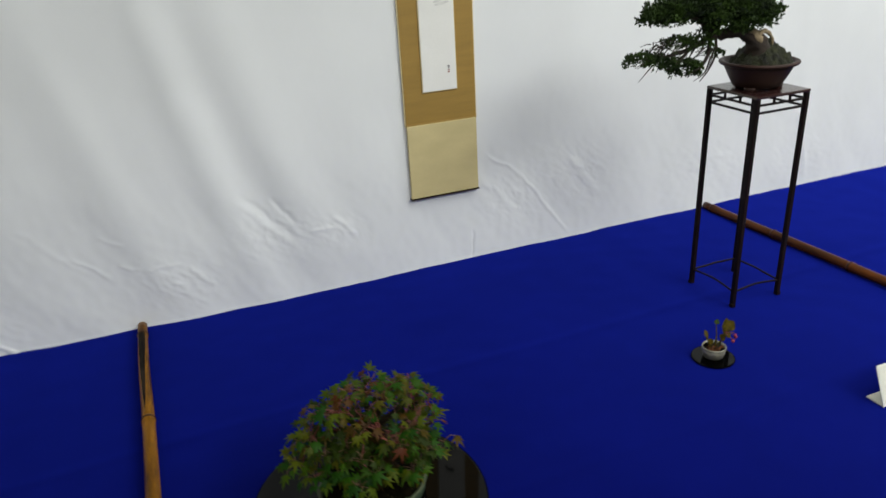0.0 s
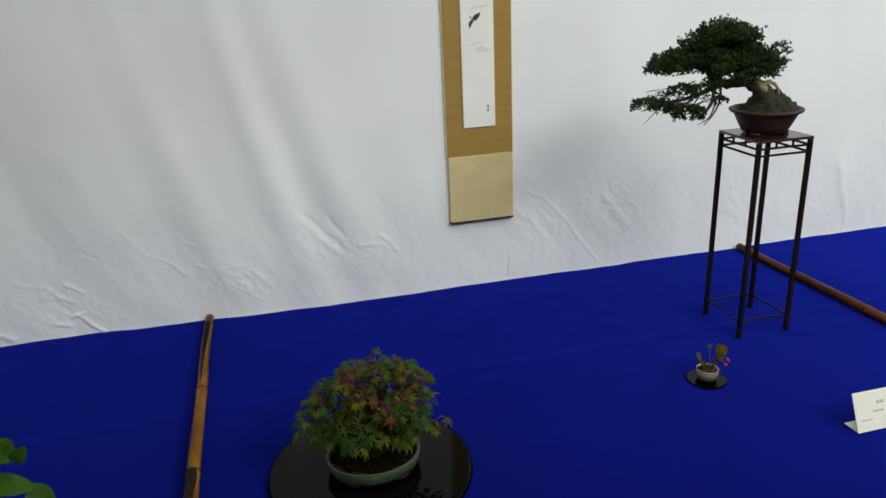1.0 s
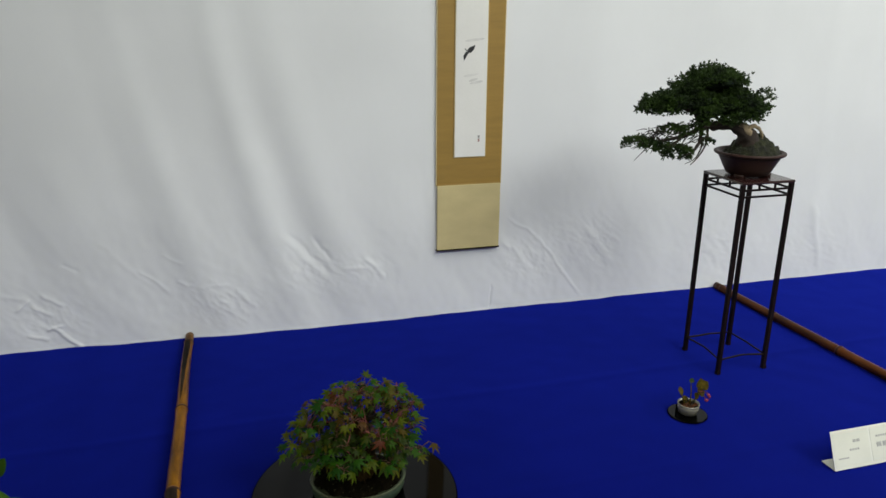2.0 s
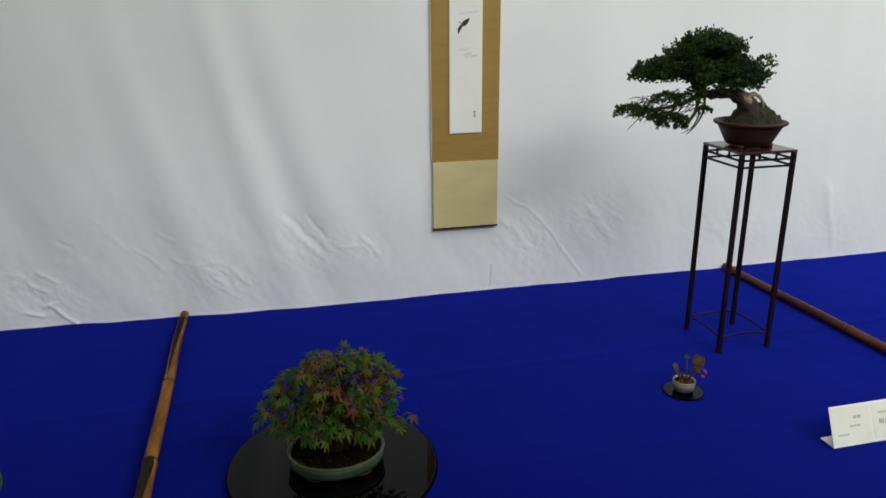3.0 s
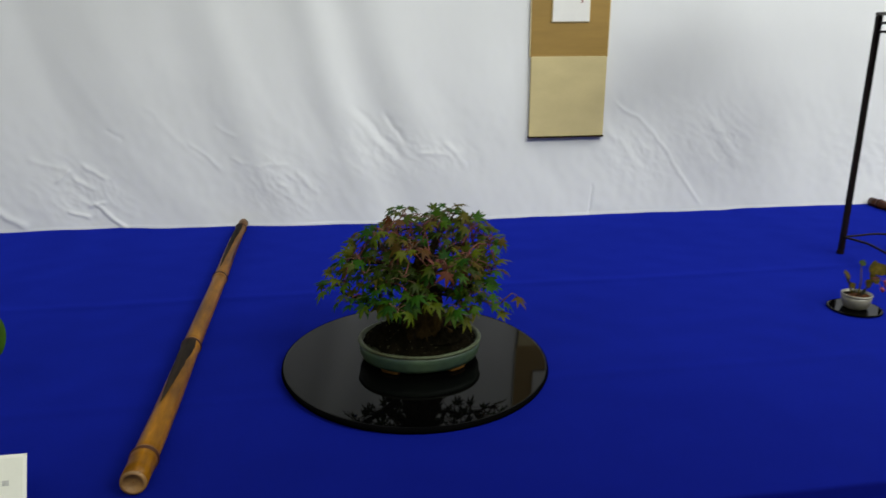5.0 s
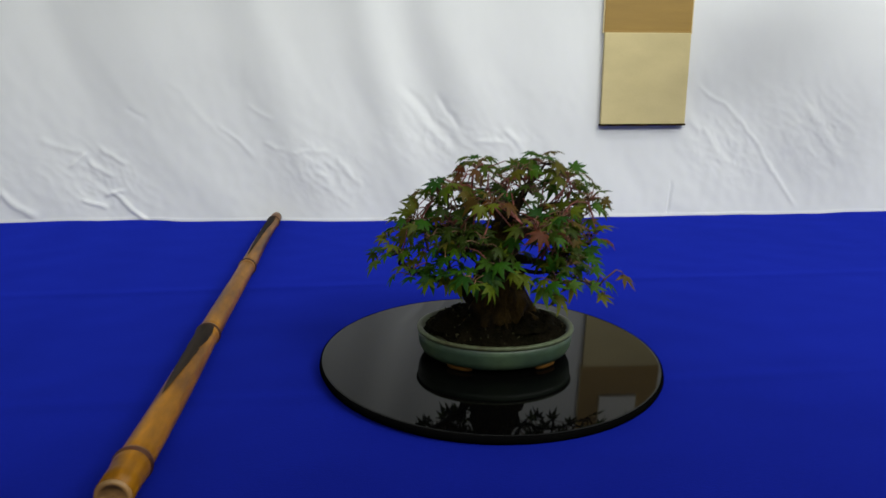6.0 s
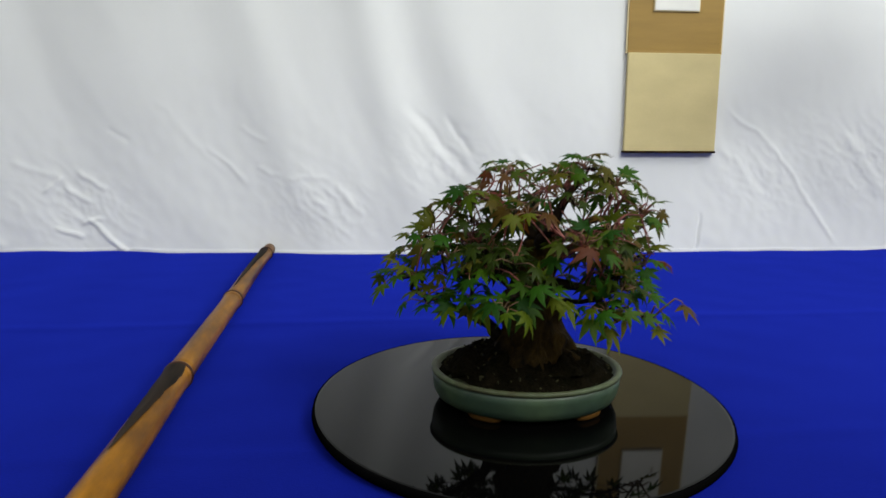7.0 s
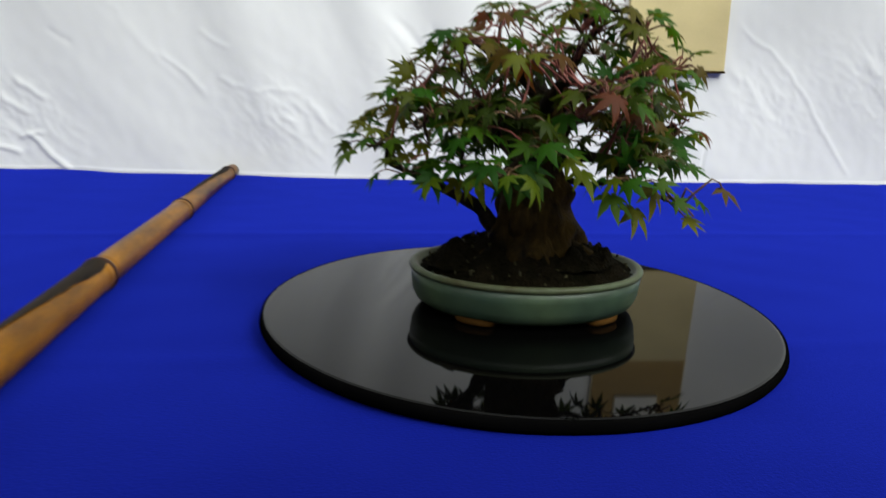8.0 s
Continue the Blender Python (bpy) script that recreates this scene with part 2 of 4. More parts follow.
def tube(points, radii, segs=8, rough=0.0, freq=60.0, bm=None, smooth_steps=4):
    """A round limb along a curved line with changing radius and an uneven skin."""
    bm = bm or bmesh.new()
    pts, rad = [Vector(p) for p in points], list(radii)
    line, width = [], []
    n = len(pts)
    for i in range(n - 1):
        p0, p1, p2, p3 = pts[max(i - 1, 0)], pts[i], pts[i + 1], pts[min(i + 2, n - 1)]
        for k in range(smooth_steps):
            t = k / smooth_steps
            line.append(0.5 * (2 * p1 + (p2 - p0) * t + (2 * p0 - 5 * p1 + 4 * p2 - p3) * t * t + (3 * p1 - p0 - 3 * p2 + p3) * t ** 3))
            width.append(rad[i] * (1 - t) + rad[i + 1] * t)
    line.append(pts[-1])
    width.append(rad[-1])
    side = None
    rings = []
    for i, p in enumerate(line):
        d = (line[min(i + 1, len(line) - 1)] - line[max(i - 1, 0)]).normalized()
        if side is None:
            side = d.cross(Vector((0.3, 0.9, 0.2))).normalized()
        side = (side - d * side.dot(d)).normalized()
        up = d.cross(side)
        ring = []
        for j in range(segs):
            a = 2 * math.pi * j / segs
            o = side * math.cos(a) + up * math.sin(a)
            k = 1 + rough * noise.noise((p + o * width[i]) * freq)
            ring.append(bm.verts.new(p + o * width[i] * k))
        rings.append(ring)
    for lo, hi in zip(rings, rings[1:]):
        for j in range(segs):
            bm.faces.new((lo[j], lo[(j + 1) % segs], hi[(j + 1) % segs], hi[j]))
    bm.faces.new(rings[0][::-1])
    bm.faces.new(rings[-1])
    return bm


def sheet(xs, other, place, name, mat):
    """A grid of quads: place(x, v) gives its points."""
    verts = [place(x, v) for v in other for x in xs]
    w = len(xs)
    faces = [(j * w + i, j * w + i + 1, (j + 1) * w + i + 1, (j + 1) * w + i) for j in range(len(other) - 1) for i in range(w - 1)]
    me = bpy.data.meshes.new(name)
    me.from_pydata(verts, [], faces)
    me.materials.append(mat)
    me.shade_smooth()
    return new(name, me)


def steps(*spans):
    """Coordinates from (start, end, step) spans, joined."""
    out = []
    for a, b, d in spans:
        n = max(1, round((b - a) / d))
        out += [a + (b - a) * i / n for i in range(n)]
    return out + [spans[-1][1]]


def ease(a, b, x):
    t = min(1.0, max(0.0, (x - a) / (b - a)))
    return t * t * (3 - 2 * t)


def bell(x, c, w):
    return math.exp(-((x - c) / w) ** 2)


# ---- the room ----
TOP = 0.70          # height of the cloth-covered table
BACK = 1.712        # the hanging sheet meets the table here
FRONT = 0.643       # front edge of the table

tagged(part("floor", box((-4, -4, -0.1), (5, 2.0, 0.0)), M_FLOOR, smooth=False), "pale grey smooth hall floor", "floor", kind="structure")
tagged(part("ceiling", box((-4, -4, CEILING), (5, 2.0, CEILING + 0.1)), M_CEIL, smooth=False), "plain white board ceiling", "ceiling", kind="structure")
tagged(part("wall_north", box((-4, 1.80, 0), (5, 1.95, CEILING)), M_WALL, smooth=False), "plain painted wall behind a hanging sheet", "wall", kind="structure")
tagged(part("wall_south", box((-4, -4.15, 0), (5, -4, CEILING)), M_WALL, smooth=False), "plain painted wall", "wall", kind="structure")
tagged(part("wall_west", box((-4.15, -4, 0), (-4, 1.8, CEILING)), M_WALL, smooth=False), "plain painted wall", "wall", kind="structure")
tagged(part("wall_east", box((5, -4, 0), (5.15, 1.8, CEILING)), M_WALL, smooth=False), "plain painted wall", "wall", kind="structure")

for lx, ly, lw in LAMPS:
    lamp = thing("ceiling_light", (lx, ly, CEILING), "white flat ceiling light with bright diffuser", "ceiling light", "ceiling lights")
    part("housing", box((lx - 0.78, ly - 0.63, CEILING - 0.05), (lx + 0.78, ly + 0.63, CEILING), 0.004), M_LAMP, lamp, smooth=False)
    part("diffuser", box((lx - 0.75, ly - 0.6, CEILING - 0.058), (lx + 0.75, ly + 0.6, CEILING - 0.05)), M_GLOW, lamp, "glowing diffuser", smooth=False)


# the white sheet: hanging folds that swing to the right at the foot, and bunched wrinkles low down
FOLDS = [  # x at the top, swing at the foot, width, height of relief
    (0.085, 0.18, 0.036, 0.019), (0.150, 0.19, 0.036, -0.009), (0.225, 0.20, 0.050, 0.013), (-0.115, 0.19, 0.036, 0.011),
    (-0.20, 0.17, 0.035, -0.007), (-0.33, 0.16, 0.050, 0.008), (-0.47, 0.16, 0.040, -0.011), (0.43, 0.16, 0.050, 0.005),
    (0.98, -0.06, 0.060, -0.012), (1.08, -0.05, 0.060, 0.008), (1.40, 0.05, 0.050, 0.006), (1.62, 0.05, 0.030, 0.005),
    (1.82, 0.05, 0.028, 0.006), (2.0, 0.04, 0.04, -0.005)]
BUNCHES = [(-0.345, 0.795, 0.060, 0.050), (0.065, 0.805, 0.060, 0.045), (0.30, 0.87, 0.060, 0.045), (0.44, 0.855, 0.05, 0.03),
           (0.90, 0.84, 0.06, 0.05), (1.10, 0.88, 0.08, 0.06), (-0.62, 0.80, 0.08, 0.05), (1.52, 0.83, 0.10, 0.06), (1.86, 0.80, 0.08, 0.06)]
CREASES = [  # beside the pole: from, to, half width, relief
    ((-0.322, 0.772), (-0.266, 0.716), 0.0042, 0.0050), ((-0.380, 0.760), (-0.340, 0.741), 0.0036, 0.0046), ((-0.336, 0.764), (-0.300, 0.774), 0.0033, 0.0040),
    ((-0.397, 0.822), (-0.371, 0.847), 0.0036, 0.0028), ((-0.362, 0.829), (-0.317, 0.803), 0.0036, 0.0031), ((-0.339, 0.850), (-0.296, 0.826), 0.0040, 0.0026),
    ((-0.446, 0.872), (-0.380, 0.850), 0.0053, 0.0015), ((-0.283, 0.927), (-0.252, 0.905), 0.0046, -0.0014), ((-0.203, 0.979), (-0.087, 0.847), 0.0053, 0.0007),
    ((-0.119, 0.900), (-0.055, 0.837), 0.0043, 0.0015), ((-0.060, 0.935), (-0.020, 0.915), 0.0040, 0.0010), ((-0.035, 0.868), (0.002, 0.851), 0.0040, 0.0011),
    ((0.014, 0.846), (0.082, 0.843), 0.0036, 0.0010), ((0.056, 0.808), (0.094, 0.791), 0.0033, 0.0011), ((0.070, 0.778), (0.123, 0.746), 0.0036, 0.0009)]
CREASES += [  # under the great fold, and to both sides of the scroll
    ((0.101, 0.832), (0.146, 0.782), 0.0060, 0.0020), ((0.222, 0.961), (0.315, 0.853), 0.0065, 0.0015), ((0.240, 0.968), (0.333, 0.858), 0.0060, -0.0020),
    ((0.306, 0.952), (0.342, 0.893), 0.0060, -0.0026), ((0.380, 0.862), (0.432, 0.854), 0.0060, 0.0016), ((0.431, 0.885), (0.480, 0.832), 0.0065, 0.0026),
    ((0.834, 0.972), (0.923, 0.904), 0.0040, 0.0015), ((0.923, 0.904), (0.974, 0.836), 0.0040, 0.0021), ((0.974, 0.836), (1.056, 0.724), 0.0040, 0.0021),
    ((0.785, 0.773), (0.783, 0.708), 0.0022, -0.0045), ((1.840, 0.938), (1.900, 0.737), 0.0100, 0.0050), ((1.070, 0.926), (1.146, 0.820), 0.0100, 0.0030),
    ((0.811, 0.912), (0.909, 0.810), 0.0085, 0.0016), ((-0.525, 0.780), (-0.471, 0.728), 0.0080, 0.0040)]


def hem(x):
    """Height at which the sheet's foot meets the blue cloth; it wavers along the table."""
    wave = 0.0022 * noise.noise((x * 4.2, 3, 1)) + 0.0012 * noise.noise((x * 13, 8, 1)) + 0.004 * ease(-0.36, -0.27, x) * ease(-0.19, -0.262, x)
    return TOP + 0.005 + 0.010 * ease(0.45, -0.3, x) + 0.004 * ease(-0.30, -0.42, x) + wave


def drape(x, z):
    low = ease(1.30, 0.72, z)
    sweep = min(1.0, max(0.0, (1.50 - z) / 0.78)) ** 1.2
    y = 0.0
    for x0, swing, width, relief in FOLDS:
        c = x0 + swing * sweep
        y -= 0.48 * relief * bell(x, c, width * (1 + 0.5 * low)) * (1 - 0.55 * ease(0.84, 0.72, z)) * (0.45 + 0.55 * ease(1.5, 0.95, z))
    for cx, cz, rx, rz in BUNCHES:
        m = bell(x - 0.4 * (cz - z), cx, rx * 1.4) * bell(z, cz, rz * 1.25)
        if m > 0.02:
            q = noise.noise(((x - 0.55 * z) * 17, (z + 0.8 * x) * 42, cx * 9))
            q2 = noise.noise(((x - z) * 34, (z + x) * 66, cx * 5))
            y -= m * 0.0011 * (1 - abs(q) * 2 + 0.8 * (0.5 - abs(q2) * 1.6))
    # creases bend and break off unevenly
    xw = x + 0.009 * noise.noise((x * 17, z * 17, 11)) + 0.003 * noise.noise((x * 52, z * 52, 4))
    zw = z + 0.009 * noise.noise((x * 17, z * 17, 23)) + 0.003 * noise.noise((x * 52, z * 52, 9))
    for (x1, z1), (x2, z2), w, relief in CREASES:
        dx, dz = x2 - x1, z2 - z1
        ln = math.hypot(dx, dz)
        s = ((xw - x1) * dx + (zw - z1) * dz) / ln ** 2
        if -0.2 < s < 1.2:
            d = abs((xw - x1) * dz - (zw - z1) * dx) / ln
            y -= 0.75 * relief * bell(d, 0, w) * ease(-0.15, 0.15, s) * ease(1.15, 0.85, s)
    y -= 0.005 * noise.noise((x * 3.1 + z * 1.6, z * 1.2, 7)) + 0.0016 * noise.noise((x * 13 + z * 8, z * 6 - x * 4, 2)) * (0.3 + low)
    y -= 0.0004 * noise.noise((x * 44 + z * 25, z * 30 - x * 20, 5)) * (0.3 + low)
    # flat where the scroll hangs against it
    y *= 1 - 0.75 * ease(0.58, 0.62, x) * ease(0.83, 0.79, x) * ease(0.86, 0.90, z)
    # the rolled hem along the foot
    return max(-0.022, y) - 0.0009 * bell(z, hem(x) + 0.0025, 0.0022)


xs = steps((-4, -0.9, 0.1), (-0.9, -0.55, 0.006), (-0.55, 1.15, 0.003), (1.15, 2.2, 0.006), (2.2, 5, 0.1))
zs = steps((0.02, 0.69, 0.05), (0.69, 0.726, 0.0014), (0.726, 0.98, 0.003), (0.98, 1.52, 0.010), (1.52, 2.7, 0.08))
cloth = sheet(xs, zs, lambda x, z: (x, BACK + 0.006 + drape(x, z), z), "hanging_sheet", M_SHEET)
tagged(cloth, "white cotton sheet hung over the wall, wrinkled", "curtain")
thick = cloth.modifiers.new("thickness", "SOLIDIFY")
thick.thickness, thick.offset = 0.0015, 1


# ---- the covered table ----
for tx in (-1.9, -0.1, 1.7):
    table = thing("folding_table", (tx + 0.9, 1.17, 0), "long folding table under a blue cloth", "table", "tables in a row")
    part("tabletop", box((tx, FRONT + 0.012, TOP - 0.03), (tx + 1.79, 1.70, TOP - 0.006), 0.003), M_WOOD, table, smooth=False)
    for ax in (0.12, 1.67):
        for ay in (FRONT + 0.08, 1.64):
            part("leg", turned([(0.0125, 0), (0.0125, TOP - 0.03)], (tx + ax, ay, 0), 12), M_STEEL, table)


def felt(x, y):
    # the tables stand a little higher towards the sheet
    rise = (hem(x) - TOP) * min(1.0, max(0.0, (y - 1.10) / 0.612)) ** 1.2
    rise -= 0.003 * bell(math.hypot(x - 0.28, y - 0.84), 0, 0.24)
    z = TOP + rise + 0.0009 * noise.noise((x * 5, y * 5, 1)) - 0.0004
    z += 0.0006 * bell(y, 1.28 + 0.01 * noise.noise((x * 2, 0, 0)), 0.011) + 0.0003 * bell(y, 0.93 + 0.006 * noise.noise((x * 2, 4, 0)), 0.010)
    z += 0.0006 * noise.noise((x * 18, y * 18, 5))
    edge = ease(FRONT + 0.015, FRONT, y)
    return (x, y + edge * (0.006 * noise.noise((x * 5, 0, 9)) + 0.004), z - 0.012 * edge)


xs = steps((-1.9, -0.9, 0.05), (-0.9, 2.2, 0.014), (2.2, 3.5, 0.05))
ys = steps((FRONT - 0.004, FRONT + 0.02, 0.004), (FRONT + 0.02, 1.56, 0.007), (1.56, 1.724, 0.006))
blue = sheet(xs, ys, felt, "blue_tablecloth", M_BLUE)
tagged(blue, "deep royal blue felt cloth spread over tables", "tablecloth")
thick = blue.modifiers.new("thickness", "SOLIDIFY")
thick.thickness, thick.offset = 0.003, -1

skirt = sheet(steps((-1.9, 3.5, 0.012)), steps((0.02, TOP - 0.006, 0.04)),
              lambda x, z: (x, FRONT - 0.002 - 0.010 * (0.5 + 0.5 * math.sin(x * 42 + 3 * noise.noise((x * 2, 0, 0)))) * (1.02 - z / TOP) - 0.004, z),
              "table_skirt", M_SKIRT)
tagged(skirt, "pale grey cloth skirt along the table front", "table skirt")
thick = skirt.modifiers.new("thickness", "SOLIDIFY")
thick.thickness, thick.offset = 0.0015, 1


# ---- bamboo poles ----
def bamboo(name, near, far, r_near, r_far, nodes, mat, label, marks=()):
    """A cut bamboo pole lying on the table, from its near to its far end; nodes as shares of its length."""
    near, far = Vector(near), Vector(far)
    axis = far - near
    ln = axis.length
    ob = thing(name, (near + far) / 2 - Vector((0, 0, r_near)), label, "bamboo pole", "bamboo dividers")
    turn = axis.to_track_quat("Z", "Y").to_matrix().to_4x4()
    m = Matrix.Translation(near) @ turn

    def radius(s):
        r = r_near + (r_far - r_near) * s
        for n in nodes:
            d = (s - n) * ln
            r += 0.0012 * bell(d, 0, 0.0035) + 0.0008 * bell(d, -0.008, 0.005) - 0.0006 * bell(d, 0.006, 0.004)
        return r * (1 + 0.012 * math.sin(9 * s + 1))

    def bend(s):
        return Vector((0.0016 * math.sin(5.2 * s + 0.6) + 0.0008 * math.sin(13 * s), 0, 0))

    ss = sorted(set([i / 60 for i in range(61)] + [n + k * 0.0022 for n in nodes for k in range(-7, 8) if 0 < n + k * 0.0022 < 1]))
    bm = bmesh.new()
    rings = []
    for s in ss:
        rings.append([bm.verts.new(m @ Vector((0, 0, s * ln)) + bend(s) + turn.to_3x3() @ Vector((radius(s) * math.cos(a), radius(s) * math.sin(a), 0)))
                      for a in [2 * math.pi * i / 28 for i in range(28)]])
    for lo, hi in zip(rings, rings[1:]):
        for i in range(28):
            bm.faces.new((lo[i], lo[(i + 1) % 28], hi[(i + 1) % 28], hi[i]))
    bm.faces.new(rings[-1])
    bm.faces.new(rings[0][::-1])
    part("culm", bm, mat, ob)
    # cut near end: a raised wall ring and a paler plug inside
    bm = bmesh.new()
    r0 = radius(0)
    e = turn.to_3x3()
    prof = [(r0 * 0.97, -0.0005), (r0 * 0.93, -0.0035), (r0 * 0.70, -0.0035), (r0 * 0.64, -0.0008), (0.0005, -0.0008)]
    ring0 = None
    for r, h in prof:
        ring = [bm.verts.new(near + bend(0) + e @ Vector((r * math.cos(2 * math.pi * i / 28), r * math.sin(2 * math.pi * i / 28), h))) for i in range(28)]
        if ring0:
            for i in range(28):
                bm.faces.new((ring0[i], ring0[(i + 1) % 28], ring[(i + 1) % 28], ring[i]))
        ring0 = ring
    part("cut_end", bm, M_BAMBOO_CUT, ob, "pale cut end with ring")
    for n in nodes:
        bm = bmesh.new()
        rows = []
        for k, dr in ((-0.0034, 0.0001), (-0.0012, 0.0008), (0.0012, 0.0008), (0.0034, 0.0001)):
            s = n + k / ln
            rr = radius(s) + dr
            rows.append([bm.verts.new(m @ Vector((0, 0, s * ln)) + bend(s) + e @ Vector((rr * math.cos(2 * math.pi * i / 28), rr * math.sin(2 * math.pi * i / 28), 0))) for i in range(28)])
        for lo, hi in zip(rows, rows[1:]):
            for i in range(28):
                bm.faces.new((lo[i], lo[(i + 1) % 28], hi[(i + 1) % 28], hi[i]))
        part("node_ring", bm, M_NODE, ob, "dark raised node ring")
    for s0, s1, mid, half in marks:
        bm = bmesh.new()
        rows = []
        for k in range(25):
            t = k / 24
            s = s0 + (s1 - s0) * t
            h = half * (0.04 + 0.96 * min(1.0, t * 1.25) ** 0.9) * (1 + 0.26 * noise.noise((t * 9, mid, 1)) + 0.07 * noise.noise((t * 34, mid, 6)))
            c = mid - 0.15 * (1 - t) + 0.08 * noise.noise((t * 7, mid, 4))
            rr = radius(s) + 0.0007
            rows.append([bm.verts.new(m @ Vector((0, 0, s * ln)) + bend(s) + e @ Vector((rr * math.cos(c + h * (j / 4 - 1)), rr * math.sin(c + h * (j / 4 - 1)), 0))) for j in range(9)])
        for lo, hi in zip(rows, rows[1:]):
            for j in range(8):
                bm.faces.new((lo[j], lo[j + 1], hi[j + 1], hi[j]))
        part("scorch_mark", bm, M_SCORCH, ob, "blackened groove")
    return ob


def share(y, y0, y1):
    return (y - y0) / (y1 - y0)


Y0, Y1 = 0.752, 1.712
MARK_SIDE = radians(86)   # turn of the grooves round the pole
bamboo("bamboo_pole", (-0.018, Y0, TOP + 0.0138), (-0.018, Y1, TOP + 0.0200), 0.0130, 0.0100,
       [share(y, Y0, Y1) for y in (0.792, 1.062, 1.343, 1.668)], M_BAMBOO,
       "golden brown bamboo pole with scorched grooves on blue cloth",
       [(share(0.885, Y0, Y1), share(1.058, Y0, Y1), MARK_SIDE, 0.80), (share(1.365, Y0, Y1), share(1.662, Y0, Y1), MARK_SIDE, 0.62)])
bamboo("bamboo_pole", (1.535, 0.74, TOP + 0.0125), (1.513, 1.70, TOP + 0.014), 0.0115, 0.0108,
       [share(y, 0.74, 1.70) for y in (0.95, 1.225, 1.45, 1.67)], M_BAMBOO_RED,
       "reddish brown bamboo pole lying on blue cloth")


# ---- hanging scroll ----
def scroll():
    ob = thing("hanging_scroll", (0.7125, 1.711, 0.895), "narrow ochre hanging scroll with pale paper strip", "scroll")
    y = 1.711
    x0, x1 = 0.6245, 0.8005
    part("lower_panel", box((x0 + 0.001, y - 0.006, 0.895), (x1 - 0.001, y + 0.003, 1.0715), 0.0012), M_CREAM, ob, "straw-coloured silk panel", smooth=False)
    part("bottom_rod", box((x0 - 0.0005, y - 0.0075, 0.8925), (x1 + 0.0005, y + 0.004, 0.8965), 0.0012), M_BARK, ob, "thin dark bottom edge", smooth=False)
    part("mount", box((x0, y - 0.0025, 1.0715), (x1, y + 0.003, 1.66), 0.001), M_GOLD, ob, "ochre brown brocade", smooth=False)
    part("fold_line", box((x0, y - 0.0042, 1.0705), (x1, y - 0.0022, 1.0745), 0.0008), M_GOLD, ob, smooth=False)
    for a in (x0 - 0.0022, x1 + 0.0002):
        part("edge_strip", box((a, y - 0.0015, 1.07), (a + 0.002, y + 0.003, 1.66), 0.0004), M_EDGE, ob, smooth=False)
    part("top_rod", turned([(0.006, 0), (0.006, 0.19)], (0, 0, 0), 16), M_BARK, ob)
    ob.children[-1].matrix_basis = pose(x0 - 0.006, y, 1.662, 0, 90, 0)
    ob.children[-1].matrix_parent_inverse = Matrix.Translation(-ob.location)
    part("cord", tube([(x0 + 0.03, y, 1.668), (0.7125, y + 0.004, 1.74), (x1 - 0.03, y, 1.668)], [0.0012] * 3, 6), M_EDGE, ob)
    paper = part("paper_strip", box((0.6705, y - 0.0065, 1.1455), (0.7530, y - 0.003, 1.55), 0.0006), M_PAPER, ob, "white paper strip with faint ink painting", smooth=False)
    part("paper_edge", box((0.6687, y - 0.0052, 1.1437), (0.7548, y - 0.0028, 1.552), 0.0006), M_EDGE, ob, smooth=False)
    yp = y - 0.0069

    def flat(name, pts, mat):
        bm = bmesh.new()
        lo = [bm.verts.new((a, yp, b)) for a, b in pts]
        hi = [bm.verts.new((a, yp + 0.0006, b)) for a, b in pts]
        bm.faces.new(lo)
        bm.faces.new(hi[::-1])
        for i in range(len(pts)):
            bm.faces.new((lo[i], lo[(i + 1) % len(pts)], hi[(i + 1) % len(pts)], hi[i]))
        part(name, bm, mat, paper, smooth=False)

    bx, bz = 0.702, 1.407
    flat("ink_mark", [(bx - 0.004, bz + 0.003), (bx + 0.004, bz + 0.012), (bx + 0.019, bz + 0.018), (bx + 0.016, bz + 0.008), (bx + 0.007, bz - 0.002)], M_INK)
    flat("ink_mark", [(bx + 0.003, bz + 0.000), (bx - 0.003, bz - 0.008), (bx - 0.010, bz - 0.021), (bx - 0.012, bz - 0.008), (bx - 0.005, bz + 0.002)], M_INK)
    flat("ink_mark", [(bx - 0.003, bz + 0.003), (bx - 0.007, bz + 0.006), (bx - 0.010, bz + 0.010), (bx - 0.005, bz + 0.008)], M_INK)
    for cx, cz, hw in ((0.719, 1.437, 0.026), (0.711, 1.352, 0.020), (0.726, 1.334, 0.018), (0.717, 1.340, 0.012)):
        flat("ink_wash", [(cx + hw * math.cos(a), cz + 0.0032 * math.sin(a) + 0.003 * math.cos(a)) for a in [i * math.pi / 8 for i in range(16)]], M_WASH)
    for k, m in ((0, M_INK), (1, M_SEAL)):
        for q in range(2):
            flat("signature_bar", [(0.7325, 1.199 - 0.0085 * k - 0.004 * q), (0.7373, 1.1995 - 0.0085 * k - 0.004 * q),
                                   (0.7373, 1.1965 - 0.0085 * k - 0.004 * q), (0.7325, 1.196 - 0.0085 * k - 0.004 * q)], m if not (k == 0 and q) else M_PRINT)
    return ob


scroll()


# ---- maple on its lacquer board ----
DISC = (0.2835, 0.9945)
TILT = (0.0232, 0.0112, 0.0)   # the board rests unevenly on the cloth, higher at the back


def board_height(x, y):
    return 0.7093 + math.tan(TILT[0]) * (y - 1.0) - math.tan(TILT[1]) * (x - 0.284)


